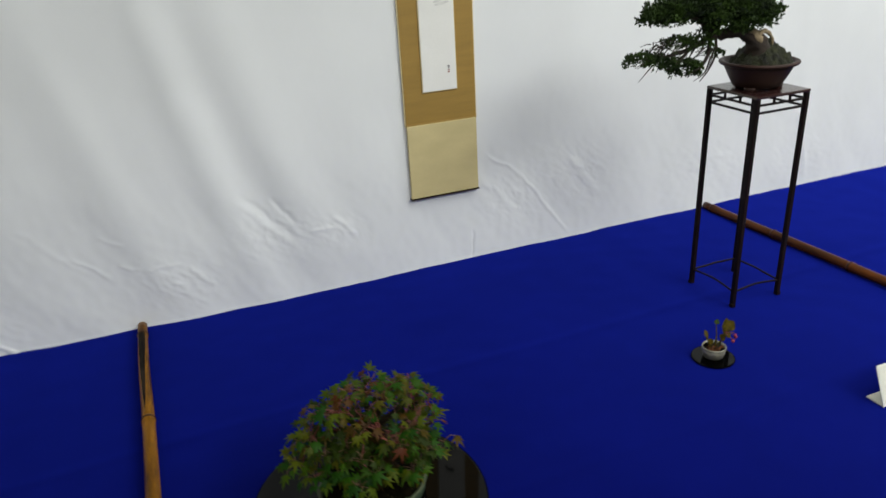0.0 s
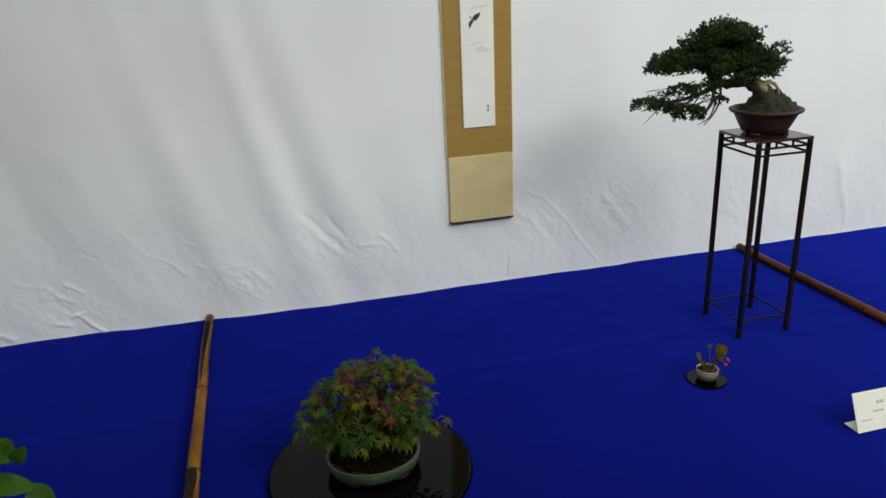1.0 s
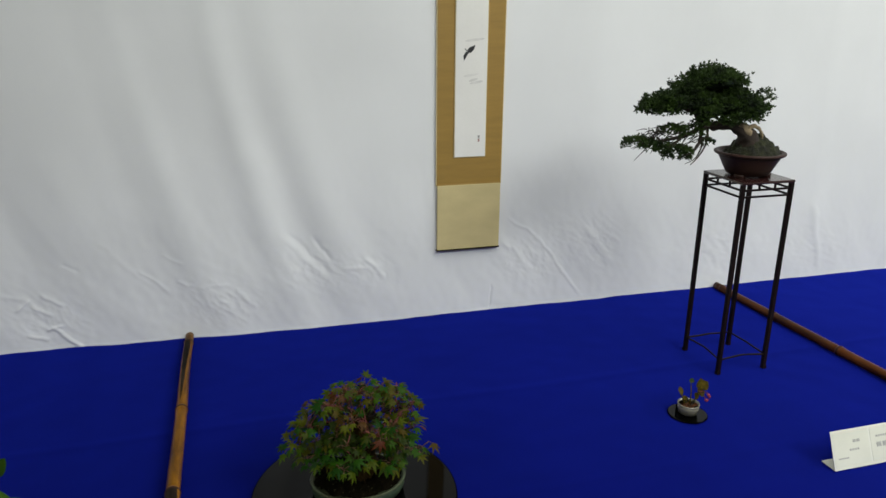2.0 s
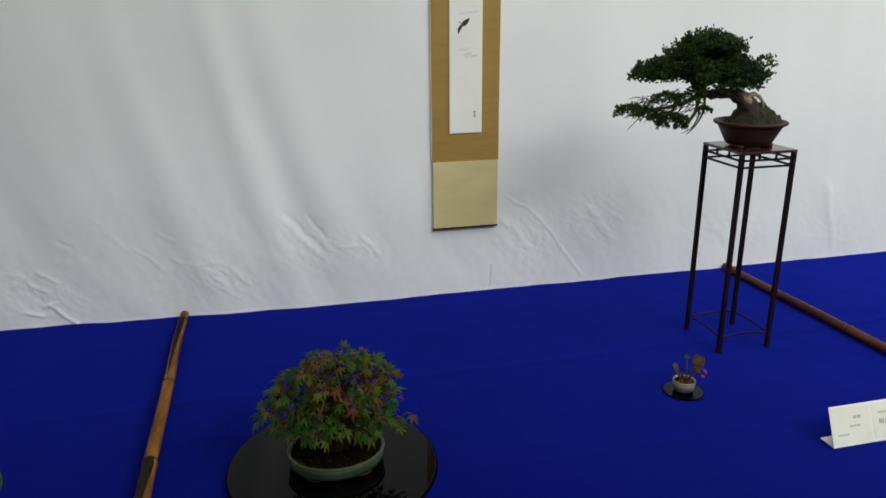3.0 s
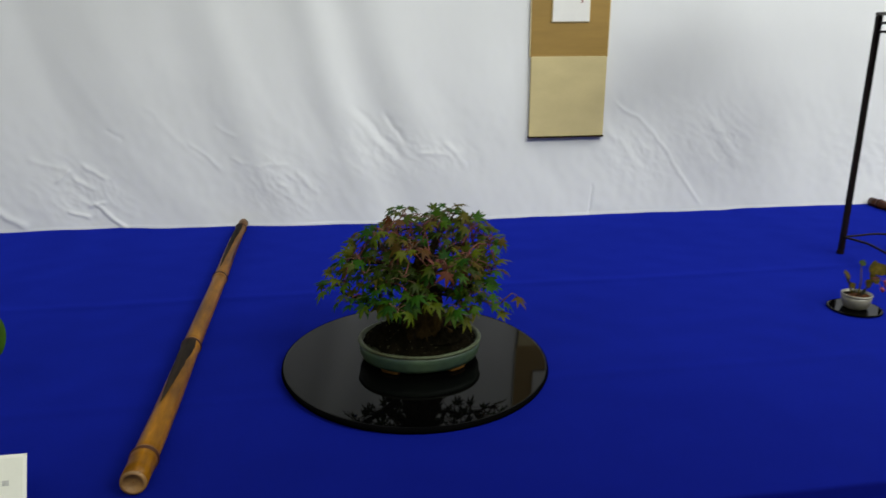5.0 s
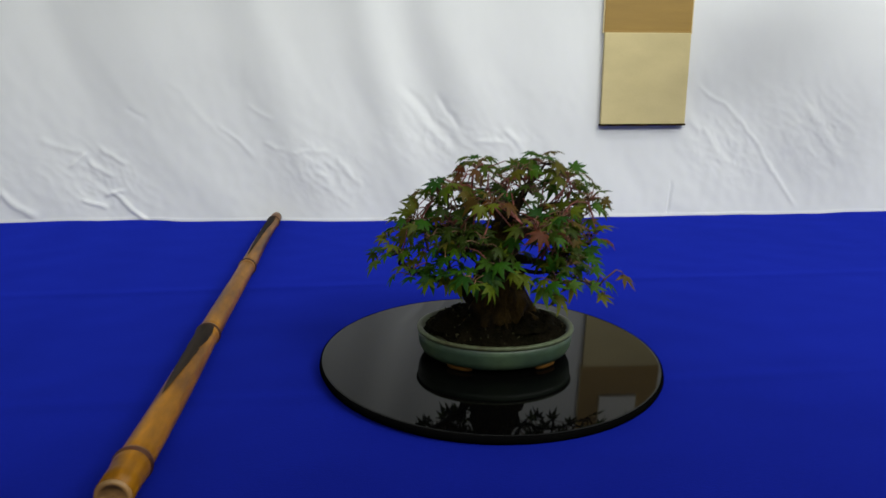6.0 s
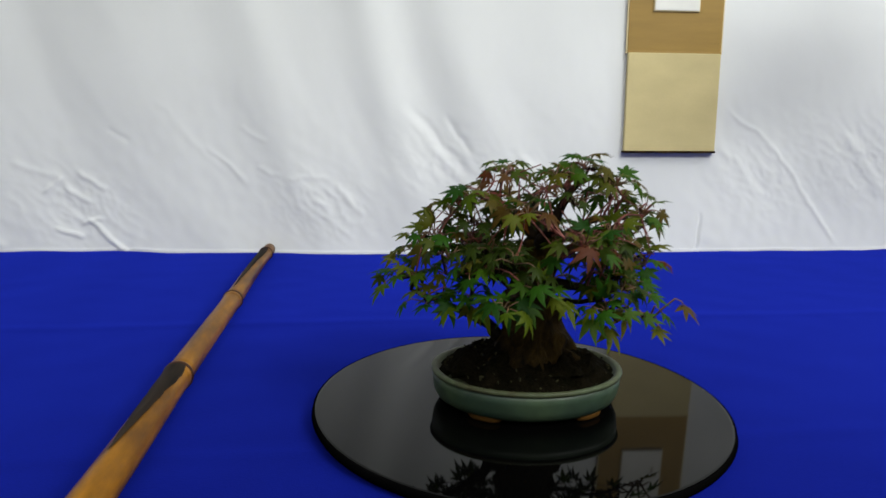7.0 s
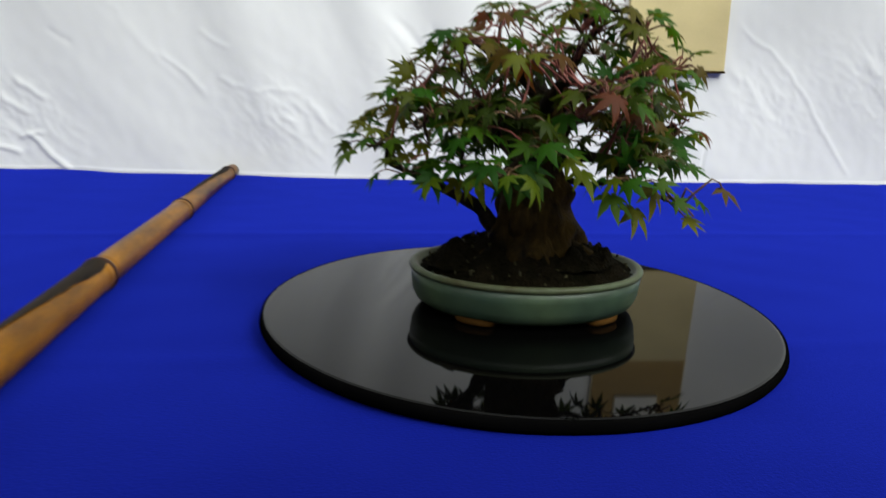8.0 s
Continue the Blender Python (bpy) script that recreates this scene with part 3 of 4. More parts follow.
def lacquer_board(name, at, z, r, h, label):
    ob = thing(name, (at[0], at[1], z), label, "display board")
    k = min(0.0022, h * 0.3)
    part("rim", turned([(r - 0.006, 0.0002), (r - 0.002, 0.0012), (r, h * 0.5), (r - k * 0.4, h - k * 0.4), (r - k, h), (r - k - 0.001, h - 0.001)], (*at, z), 96), M_LACQUER_EDGE, ob)
    part("top_face", turned([(r - k - 0.0008, h - 0.002), (r - k - 0.0006, h - 0.0003), (r - k - 0.002, h + 0.0001), (0.001, h + 0.0001)], (*at, z), 96), M_LACQUER, ob, "mirror-bright black lacquer", smooth=False)
    return ob


BOARD_THICK = 0.0095
board = lacquer_board("round_board", DISC, board_height(*DISC) - BOARD_THICK, 0.1765, BOARD_THICK, "round glossy black lacquer board on blue cloth")
board.rotation_euler = TILT

POT = (0.2895, 0.9975)
BOARD = board_height(*POT) + 0.0002


def oval_pot(at, z):
    ob = thing("oval_pot", (at[0], at[1], z), "oval celadon-green glazed bonsai pot on black board", "plant pot")
    sq = (1, 0.80)
    out = [(0.064, 0.0028), (0.0725, 0.0034), (0.0768, 0.0062), (0.0793, 0.0115), (0.0804, 0.0190), (0.0808, 0.0262)]
    part("bowl", turned(out + [(0.0755, 0.0262), (0.0740, 0.018), (0.052, 0.016)], (*at, z), 72, sq, wobble=0.006), M_JADE, ob)
    part("rim_band", turned([(0.0802, 0.0258), (0.0819, 0.0266), (0.0824, 0.0284), (0.0815, 0.0298), (0.0790, 0.0303), (0.0764, 0.0292), (0.0757, 0.0258)], (*at, z), 72, sq, wobble=0.007),
         M_JADE_RIM, ob, "worn olive rim")
    for side in (-1, 1):
        for front in (-1, 1):
            bm = bmesh.new()
            # a low cloud foot that follows the curve of the bowl, narrower on the ground
            rows = []
            for h, grow, deep in ((0.0, 0.80, 0.70), (0.0010, 0.92, 0.95), (0.0030, 1.0, 1.0), (0.0062, 1.12, 1.0)):
                ring = []
                for i in range(24):
                    a = 2 * math.pi * i / 24
                    u, v = 0.0155 * grow * math.copysign(abs(math.cos(a)) ** 0.7, math.cos(a)), 0.0052 * deep * math.sin(a)
                    t = radians(52) - u / 0.068
                    cx, cy = (0.0695 + v) * math.cos(t), (0.0555 + v) * math.sin(t)
                    ring.append(bm.verts.new((at[0] + side * cx, at[1] + front * cy, z + h)))
                rows.append(ring)
            for lo, hi in zip(rows, rows[1:]):
                for i in range(24):
                    bm.faces.new((lo[i], lo[(i + 1) % 24], hi[(i + 1) % 24], hi[i]))
            bm.faces.new(rows[0])
            bm.faces.new(rows[-1])
            part("foot", bm, M_CLAY, ob, "bare orange clay foot")
    ob.rotation_euler = TILT
    return ob


oval_pot(POT, BOARD)


def lumpy_mound(at, z, r, h, squash, seed, peak=(0, 0), power=1.3, clod=1.0):
    """A heap of soil with clods; r wide and h high above z."""
    bm = bmesh.new()
    rows = []
    for i in range(31):
        t = i / 30
        row = []
        for j in range(100):
            a = 2 * math.pi * j / 100
            px, py = r * t * math.cos(a) * squash[0], r * t * math.sin(a) * squash[1]
            d = min(1.0, math.hypot((px - peak[0]) / r, (py - peak[1]) / (r * squash[1])))
            lump = 0.0034 * abs(noise.noise((px * 210 + seed, py * 210, seed))) + 0.0034 * noise.noise((px * 120 + seed, py * 120, seed)) + 0.0062 * noise.noise((px * 55, py * 55, seed + 3))
            row.append(bm.verts.new((at[0] + px, at[1] + py, z + h * (1 - d ** power) + lump * clod * (1 if t < 0.93 else 0.3))))
        rows.append(row)
    for lo, hi in zip(rows, rows[1:]):
        for j in range(100):
            bm.faces.new((lo[j], lo[(j + 1) % 100], hi[(j + 1) % 100], hi[j]))
    bmesh.ops.remove_doubles(bm, verts=bm.verts, dist=0.00005)
    return bm


def leaf_mesh(name, seed, mat):
    """A maple leaf: five broad pointed lobes and two small ones at the stalk, each with a raised midrib and a drooping tip.
    The stalk meets it at the origin, the middle lobe points to +x."""
    rnd = random.Random(seed)
    lobes = ((0.0, 1.0), (0.70, 0.90), (-0.70, 0.90), (1.38, 0.64), (-1.38, 0.64), (2.15, 0.30), (-2.15, 0.30))
    bm = bmesh.new()
    droop = rnd.uniform(0.15, 0.75)
    curl = rnd.uniform(-0.3, 0.5)

    def at(a, r, up=0.0):
        x, y = r * math.cos(a), r * math.sin(a)
        return Vector((x, y, up - droop * 0.5 * r ** 2 - curl * 0.35 * y * y))

    heart = bm.verts.new(at(0, 0.02, 0.03))
    last = None
    gap_before = None
    for a0, l0 in sorted(lobes):
        a = a0 + rnd.uniform(-0.08, 0.08)
        ln = l0 * rnd.uniform(0.88, 1.10)
        w = (0.128 + 0.03 * rnd.random()) * (0.55 + 0.45 * ln)
        l1, r1 = bm.verts.new(at(a - w / (ln * 0.52), ln * 0.52, -0.01)), bm.verts.new(at(a + w / (ln * 0.52), ln * 0.52, -0.01))
        l2, r2 = bm.verts.new(at(a - w * 0.50 / (ln * 0.76), ln * 0.76, -0.02)), bm.verts.new(at(a + w * 0.50 / (ln * 0.76), ln * 0.76, -0.02))
        mid = bm.verts.new(at(a, ln * 0.55, 0.040))
        tip = bm.verts.new(at(a + rnd.uniform(-0.06, 0.06), ln, -0.04))
        if last:
            gap = (a0 + gap_before) / 2
            notch = bm.verts.new(at(gap, 0.33 if abs(gap) < 1.2 else 0.24 if abs(gap) < 1.9 else 0.12, 0.0))
            bm.faces.new((heart, last[0], last[1], notch))
            bm.faces.new((heart, notch, l1, mid))
        else:
            bm.faces.new((heart, l1, mid))
        bm.faces.new((l1, l2, mid))
        bm.faces.new((mid, l2, tip))
        bm.faces.new((mid, tip, r2))
        bm.faces.new((mid, r2, r1))
        last, gap_before = (mid, r1), a0
    bm.faces.new((heart, last[0], last[1]))
    return mesh_of(name, bm, mat)


LIFT = 0.016   # how far the crown stands clear of the soil


def maple():
    bx, by = POT
    z0 = BOARD + 0.0255
    base = Vector((bx, by, z0))
    ob = thing("maple_bonsai", (bx, by, z0), "small maple bonsai, green leaves turning red", "bonsai tree")
    part("soil", lumpy_mound((bx, by), z0, 0.0758, 0.036, (1, 0.80), 11, (0.002, 0.006), 1.05), M_SOIL, ob, "dark mossy soil")

    def at(dx, dy, dz):
        return base + Vector(((dx * 0.95 if dx < 0.03 else 0.0285 + (dx - 0.03) * 0.86) + 0.006, dy, dz + LIFT * ease(0.02, 0.06, dz)))

    # trunk: flaring foot, a waist under the crown and a dark fork
    bm = tube([at(-0.001, 0.002, 0.006), at(-0.001, 0.002, 0.026), at(-0.004, 0, 0.046), at(-0.003, 0, 0.066), at(0.000, 0.002, 0.086), at(0.006, 0.002, 0.104)],
              [0.037, 0.0305, 0.0235, 0.0172, 0.0140, 0.0105], 44, 0.30, 70, smooth_steps=9)
    for v in bm.verts:
        # long ridges and pits in the bark
        out = Vector((v.co.x - bx, v.co.y - by, 0)).normalized()
        turn = math.atan2(out.y, out.x)
        v.co += out * (0.0030 * noise.noise((math.cos(turn) * 5, math.sin(turn) * 5, v.co.z * 34)) + 0.0017 * noise.noise(v.co * 260))
    part("trunk", bm, M_BARK, ob, "gnarled olive-brown trunk with flaring base")
    for ang, ln in ((-158, 0.036), (-92, 0.034), (-34, 0.038), (140, 0.032)):
        c, s = math.cos(radians(ang)), math.sin(radians(ang))
        part("root", tube([at(0.022 * c, 0.020 * s, 0.024), at(0.029 * c, 0.026 * s, 0.018), at((0.012 + ln) * c, (0.008 + ln) * s * 0.85, 0.010)], [0.006, 0.0065, 0.003], 10, 0.5, 90), M_BARK, ob)
    part("burl", tube([at(-0.020, -0.012, 0.024), at(-0.016, -0.015, 0.034), at(-0.011, -0.014, 0.043)], [0.004, 0.0085, 0.004], 12, 0.5, 110), M_BARK, ob, "pale knot on the trunk")
    part("moss_clump", lumpy_mound((bx - 0.047, by - 0.006), z0 + 0.005, 0.024, 0.015, (1, 0.9), 17), M_SOIL, ob, "dark mossy lump")
    part("moss_clump", lumpy_mound((bx + 0.020, by - 0.012), z0 + 0.009, 0.040, 0.013, (1, 0.8), 19, power=1.4, clod=1.5), M_SOIL, ob, "dark mossy lump")
    rnd = random.Random(5)
    grit = bmesh.new()
    for k in range(120):
        a, q = rnd.uniform(0, 2 * math.pi), math.sqrt(rnd.random())
        px, py = 0.072 * q * math.cos(a), 0.057 * q * math.sin(a)
        pz = z0 + 0.036 * (1 - math.hypot((px - 0.002) / 0.0758, (py - 0.006) / 0.0606) ** 1.05) + rnd.uniform(0.001, 0.004)
        bmesh.ops.create_icosphere(grit, subdivisions=1, radius=rnd.uniform(0.0006, 0.0017), matrix=Matrix.Translation((bx + px, by + py, pz)) @ Euler((k, k * 2, k * 3)).to_matrix().to_4x4() @ Matrix.Diagonal((1.5, 0.8, 0.7, 1)))
    part("grit", grit, M_GRIT, ob, "loose soil grains", smooth=False)["kind"] = "stuff"

    # limbs: start, bend, end (from the tree's foot), thickness at the start
    limbs = [
        ((-0.020, 0.000, 0.018), (-0.046, -0.004, 0.038), (-0.112, -0.010, 0.058), 0.0068),
        ((-0.012, 0.004, 0.066), (-0.050, 0.012, 0.086), (-0.098, 0.010, 0.090), 0.0070),
        ((0.016, 0.000, 0.050), (0.052, -0.010, 0.050), (0.108, -0.016, 0.040), 0.0027),
        ((0.012, 0.000, 0.080), (0.046, 0.004, 0.088), (0.088, 0.000, 0.080), 0.0044),
        ((-0.006, -0.010, 0.058), (-0.026, -0.046, 0.066), (-0.050, -0.078, 0.056), 0.0055),
        ((0.004, -0.010, 0.064), (0.030, -0.044, 0.066), (0.050, -0.072, 0.050), 0.0055),
        ((-0.004, 0.012, 0.072), (-0.030, 0.048, 0.084), (-0.056, 0.080, 0.076), 0.0060),
        ((0.006, 0.012, 0.078), (0.034, 0.048, 0.092), (0.058, 0.078, 0.082), 0.0060),
        ((0.000, 0.000, 0.096), (-0.026, -0.006, 0.122), (-0.054, -0.012, 0.134), 0.0055),
        ((0.006, 0.000, 0.100), (0.020, -0.004, 0.130), (0.034, -0.010, 0.150), 0.0055),
        ((0.006, 0.000, 0.094), (0.044, -0.012, 0.116), (0.082, -0.020, 0.118), 0.0050),
        ((0.000, -0.004, 0.094), (0.000, -0.040, 0.112), (0.004, -0.066, 0.110), 0.0055),
        ((0.002, 0.004, 0.096), (0.004, 0.036, 0.122), (0.012, 0.062, 0.122), 0.0055),
    ]
    limbs = [(at(*a), at(*b), at(*c), r) for a, b, c, r in limbs]
    for a, b, c, r in limbs:
        wob = Vector((rnd.uniform(-1, 1), rnd.uniform(-1, 1), rnd.uniform(-1, 1))) * 0.004
        part("branch", tube([a, a.lerp(b, 0.55) + wob, b, b.lerp(c, 0.5) - wob, c], [r, r * 0.82, r * 0.62, r * 0.42, r * 0.16], 9, 0.35, 80), M_BRANCH, ob)
    knots = [a.lerp(b, t) for a, b, c, r in limbs for t in (0.8, 1.0)] + [b.lerp(c, t) for a, b, c, r in limbs for t in (0.2, 0.4, 0.6, 0.8, 1.0)]
    green = [leaf_mesh("maple_leaf", k, M_MAPLE) for k in range(6)]
    turning = [leaf_mesh("maple_leaf", 20 + k, M_MAPLE_TURNING) for k in range(6)]
    stalks = bmesh.new()
    packed = bmesh.new()
    single = [0]

    def leaf(pos, out, size, red=0.0, hang=0.5, inner=False):
        tip = (out + Vector((rnd.uniform(-0.45, 0.45), rnd.uniform(-0.45, 0.45), -hang + rnd.uniform(-0.35, 0.25)))).normalized()
        nrm = Vector((rnd.uniform(-0.55, 0.55), rnd.uniform(-0.75, 0.35), 0.80)) + out * 0.25
        nrm = (nrm - tip * nrm.dot(tip)).normalized()
        m = Matrix((tip, nrm.cross(tip), nrm)).transposed().to_4x4()
        m.translation = pos
        shape = rnd.choice(turning if rnd.random() < red else green)
        m = m @ Matrix.Diagonal((size, size * rnd.uniform(0.88, 1.08), size, 1))
        # inner, back and surplus leaves join the mass coloured darker for shade
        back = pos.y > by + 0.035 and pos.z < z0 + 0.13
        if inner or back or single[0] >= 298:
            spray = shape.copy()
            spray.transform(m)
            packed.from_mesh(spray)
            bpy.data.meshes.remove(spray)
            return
        single[0] += 1
        lf = new("leaf", shape)
        lf.parent = ob
        lf.matrix_parent_inverse = Matrix.Translation(-ob.location)
        lf.matrix_basis = m

    def spray(c, wide, flat, n, red, size=0.0168, inner=False):
        """A tier of leaves round one twig end: stalks fan out from the twig and the leaves hang outwards."""
        c = at(*c)
        src = min(knots, key=lambda e: (e - c).length)
        join = src.lerp(c, 0.55) + Vector((rnd.uniform(-1, 1), rnd.uniform(-1, 1), rnd.uniform(0, 1))) * 0.005
        hub = c - Vector((0, 0, flat * 0.5))
        tube([src, join, hub], [0.0015, 0.0012, 0.0009], 5, bm=twigs, smooth_steps=3)
        knots.extend([join, hub])
        away = Vector((c.x - bx, c.y - by, 0)) * (6.0 if c.z < z0 + 0.12 else 3.0)
        turn = rnd.uniform(0, 6.28)
        for k in range(n):
            a = turn + 2.4 * k
            q = math.sqrt((k + 0.6) / n)
            off = Vector((math.cos(a) * wide * q, math.sin(a) * wide * q, flat * (0.6 - 1.1 * q * q) + rnd.uniform(-0.3, 0.3) * flat))
            pos = c + off
            out = (off.normalized() * 0.8 + away + Vector((0, 0, 0.1))).normalized()
            leaf(pos, out, size * rnd.uniform(0.74, 1.16), red, 0.15 + 0.4 * q, inner)
            tube([hub, hub.lerp(pos, 0.5) + Vector((rnd.uniform(-1, 1), rnd.uniform(-1, 1), 1.0)) * 0.003, pos], [0.0006, 0.0005, 0.0004], 4, bm=stalks, smooth_steps=2)

    twigs = bmesh.new()
    # tiers of the crown: centre, half width, thickness, leaves, share of turned leaves
    tiers = [
        ((-0.120, -0.012, 0.074), 0.021, 0.013, 12, 0.25), ((-0.100, -0.034, 0.058), 0.021, 0.010, 10, 0.10), ((-0.106, 0.010, 0.092), 0.021, 0.012, 10, 0.40),
        ((-0.092, -0.010, 0.106), 0.021, 0.012, 10, 0.45), ((-0.076, 0.020, 0.120), 0.022, 0.012, 9, 0.50), ((-0.062, -0.042, 0.084), 0.022, 0.012, 10, 0.35),
        ((-0.046, -0.078, 0.064), 0.020, 0.010, 8, 0.05), ((-0.016, -0.078, 0.076), 0.018, 0.010, 6, 0.10), ((0.040, -0.074, 0.060), 0.020, 0.010, 9, 0.05),
        ((0.068, -0.050, 0.072), 0.020, 0.012, 8, 0.15), ((0.094, -0.020, 0.086), 0.021, 0.014, 10, 0.25), ((0.100, 0.012, 0.108), 0.018, 0.012, 8, 0.55),
    ]
    tiers += [
        ((0.074, 0.030, 0.090), 0.022, 0.012, 8, 0.30), ((0.054, -0.030, 0.096), 0.020, 0.010, 8, 0.20), ((0.052, -0.040, 0.076), 0.018, 0.010, 8, 0.10), ((0.080, -0.014, 0.066), 0.018, 0.010, 7, 0.15),
        ((-0.064, -0.034, 0.062), 0.019, 0.010, 8, 0.10), ((-0.080, 0.004, 0.072), 0.019, 0.010, 7, 0.20), ((-0.060, -0.010, 0.138), 0.022, 0.012, 11, 0.50), ((-0.022, -0.046, 0.130), 0.021, 0.012, 10, 0.45),
        ((-0.030, 0.006, 0.156), 0.022, 0.010, 10, 0.55), ((0.006, -0.024, 0.157), 0.021, 0.010, 10, 0.55), ((0.034, -0.012, 0.163), 0.019, 0.010, 9, 0.30),
        ((0.062, -0.022, 0.150), 0.021, 0.010, 10, 0.45), ((0.090, -0.020, 0.128), 0.020, 0.012, 9, 0.45), ((0.046, -0.054, 0.116), 0.021, 0.012, 10, 0.45),
        ((0.018, -0.070, 0.110), 0.020, 0.012, 9, 0.45), ((0.070, 0.014, 0.136), 0.020, 0.010, 8, 0.55), ((0.018, 0.046, 0.138), 0.022, 0.012, 8, 0.5),
    ]
    tiers += [
        ((-0.050, 0.078, 0.086), 0.026, 0.014, 11, 0.3), ((0.052, 0.076, 0.092), 0.026, 0.014, 11, 0.3), ((0.006, 0.086, 0.104), 0.026, 0.014, 10, 0.4),
        ((-0.084, 0.050, 0.080), 0.022, 0.012, 9, 0.3), ((0.010, -0.040, 0.096), 0.020, 0.010, 6, 0.35), ((-0.030, 0.050, 0.122), 0.022, 0.012, 8, 0.5),
    ]
    for c, wide, flat, n, red in tiers:
        spray(c, wide, flat, n, red)
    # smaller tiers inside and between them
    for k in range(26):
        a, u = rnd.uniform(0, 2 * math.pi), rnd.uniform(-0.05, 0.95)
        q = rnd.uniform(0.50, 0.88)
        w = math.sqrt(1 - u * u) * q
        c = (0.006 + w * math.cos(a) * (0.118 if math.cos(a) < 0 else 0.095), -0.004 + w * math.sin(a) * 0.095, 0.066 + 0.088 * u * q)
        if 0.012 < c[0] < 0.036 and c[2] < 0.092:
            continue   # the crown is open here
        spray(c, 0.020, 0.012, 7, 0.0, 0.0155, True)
    # the low spray and its lone leaf
    for dx, dy, dz, s in ((0.096, -0.030, 0.044, 0.017), (0.110, -0.024, 0.036, 0.018), (0.118, -0.022, 0.044, 0.016), (0.136, -0.026, 0.049, 0.020)):
        leaf(at(dx, dy, dz), Vector((0.8, -0.45, 0.1)).normalized(), s, 0.1)
        tube([limbs[2][2], at(dx - 0.010, dy, dz + 0.005), at(dx, dy, dz)], [0.0010, 0.0008, 0.0004], 4, bm=stalks, smooth_steps=2)
    for k in range(7):
        a = limbs[2][1].lerp(limbs[2][2], 0.25 + 0.1 * k)
        b = a + Vector((rnd.uniform(0.004, 0.022), rnd.uniform(-0.020, 0.004), rnd.uniform(-0.012, 0.010)))
        tube([a, a.lerp(b, 0.5) + Vector((0, 0, 0.004)), b], [0.0010, 0.0008, 0.0005], 5, bm=stalks, smooth_steps=2)
    # broad green leaves hanging before the trunk
    for dx, dy, dz, s in ((-0.058, -0.060, 0.058, 0.020), (-0.084, -0.046, 0.056, 0.019), (-0.066, -0.036, 0.052, 0.019), (-0.040, -0.066, 0.058, 0.023), (-0.024, -0.072, 0.060, 0.021), (0.006, -0.070, 0.062, 0.019), (0.028, -0.066, 0.050, 0.022), (0.048, -0.062, 0.044, 0.021), (0.062, -0.058, 0.052, 0.019)):
        leaf(at(dx, dy, dz), Vector((0.15 if dx > 0 else -0.15, -0.75, -0.1)).normalized(), s, 0.0, 0.6)
    # bare red shoots that fan out under the tiers
    shoots = bmesh.new()
    tops = [at(*c) for c, wide, flat, n, red in tiers if c[2] > 0.080]
    for k in range(300):
        c = rnd.choice(tops) + Vector((rnd.uniform(-1, 1), rnd.uniform(-1, 1), rnd.uniform(-0.6, 0.5))) * 0.014
        e = min(rnd.sample(knots, 12), key=lambda p: (p - c).length)
        if (c - e).length > 0.060:
            continue
        q = e.lerp(c, rnd.uniform(0.6, 1.0))
        bow = Vector((rnd.uniform(-1, 1), rnd.uniform(-1, 1), rnd.uniform(-0.2, 1))) * 0.005
        tube([e, e.lerp(q, 0.5) + bow, q], [0.0009, 0.0007, 0.0004], 4, bm=shoots, smooth_steps=3)
    for name, bm, mat, label in (("inner_leaves", packed, M_MAPLE_SHADED, "crowded inner leaves, coloured darker for shade in the crown"), ("twig_mass", twigs, M_BRANCH, "thin dark twigs"),
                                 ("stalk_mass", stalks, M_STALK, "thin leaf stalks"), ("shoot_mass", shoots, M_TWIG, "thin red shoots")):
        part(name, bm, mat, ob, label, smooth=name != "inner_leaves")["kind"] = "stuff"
    ob.rotation_euler = TILT
    return ob


maple()


# ---- juniper on a tall stand ----
SX0, SX1, SY0, SY1, SZ = 1.167, 1.301, 1.214, 1.354, 1.157
SC = ((SX0 + SX1) / 2, (SY0 + SY1) / 2)


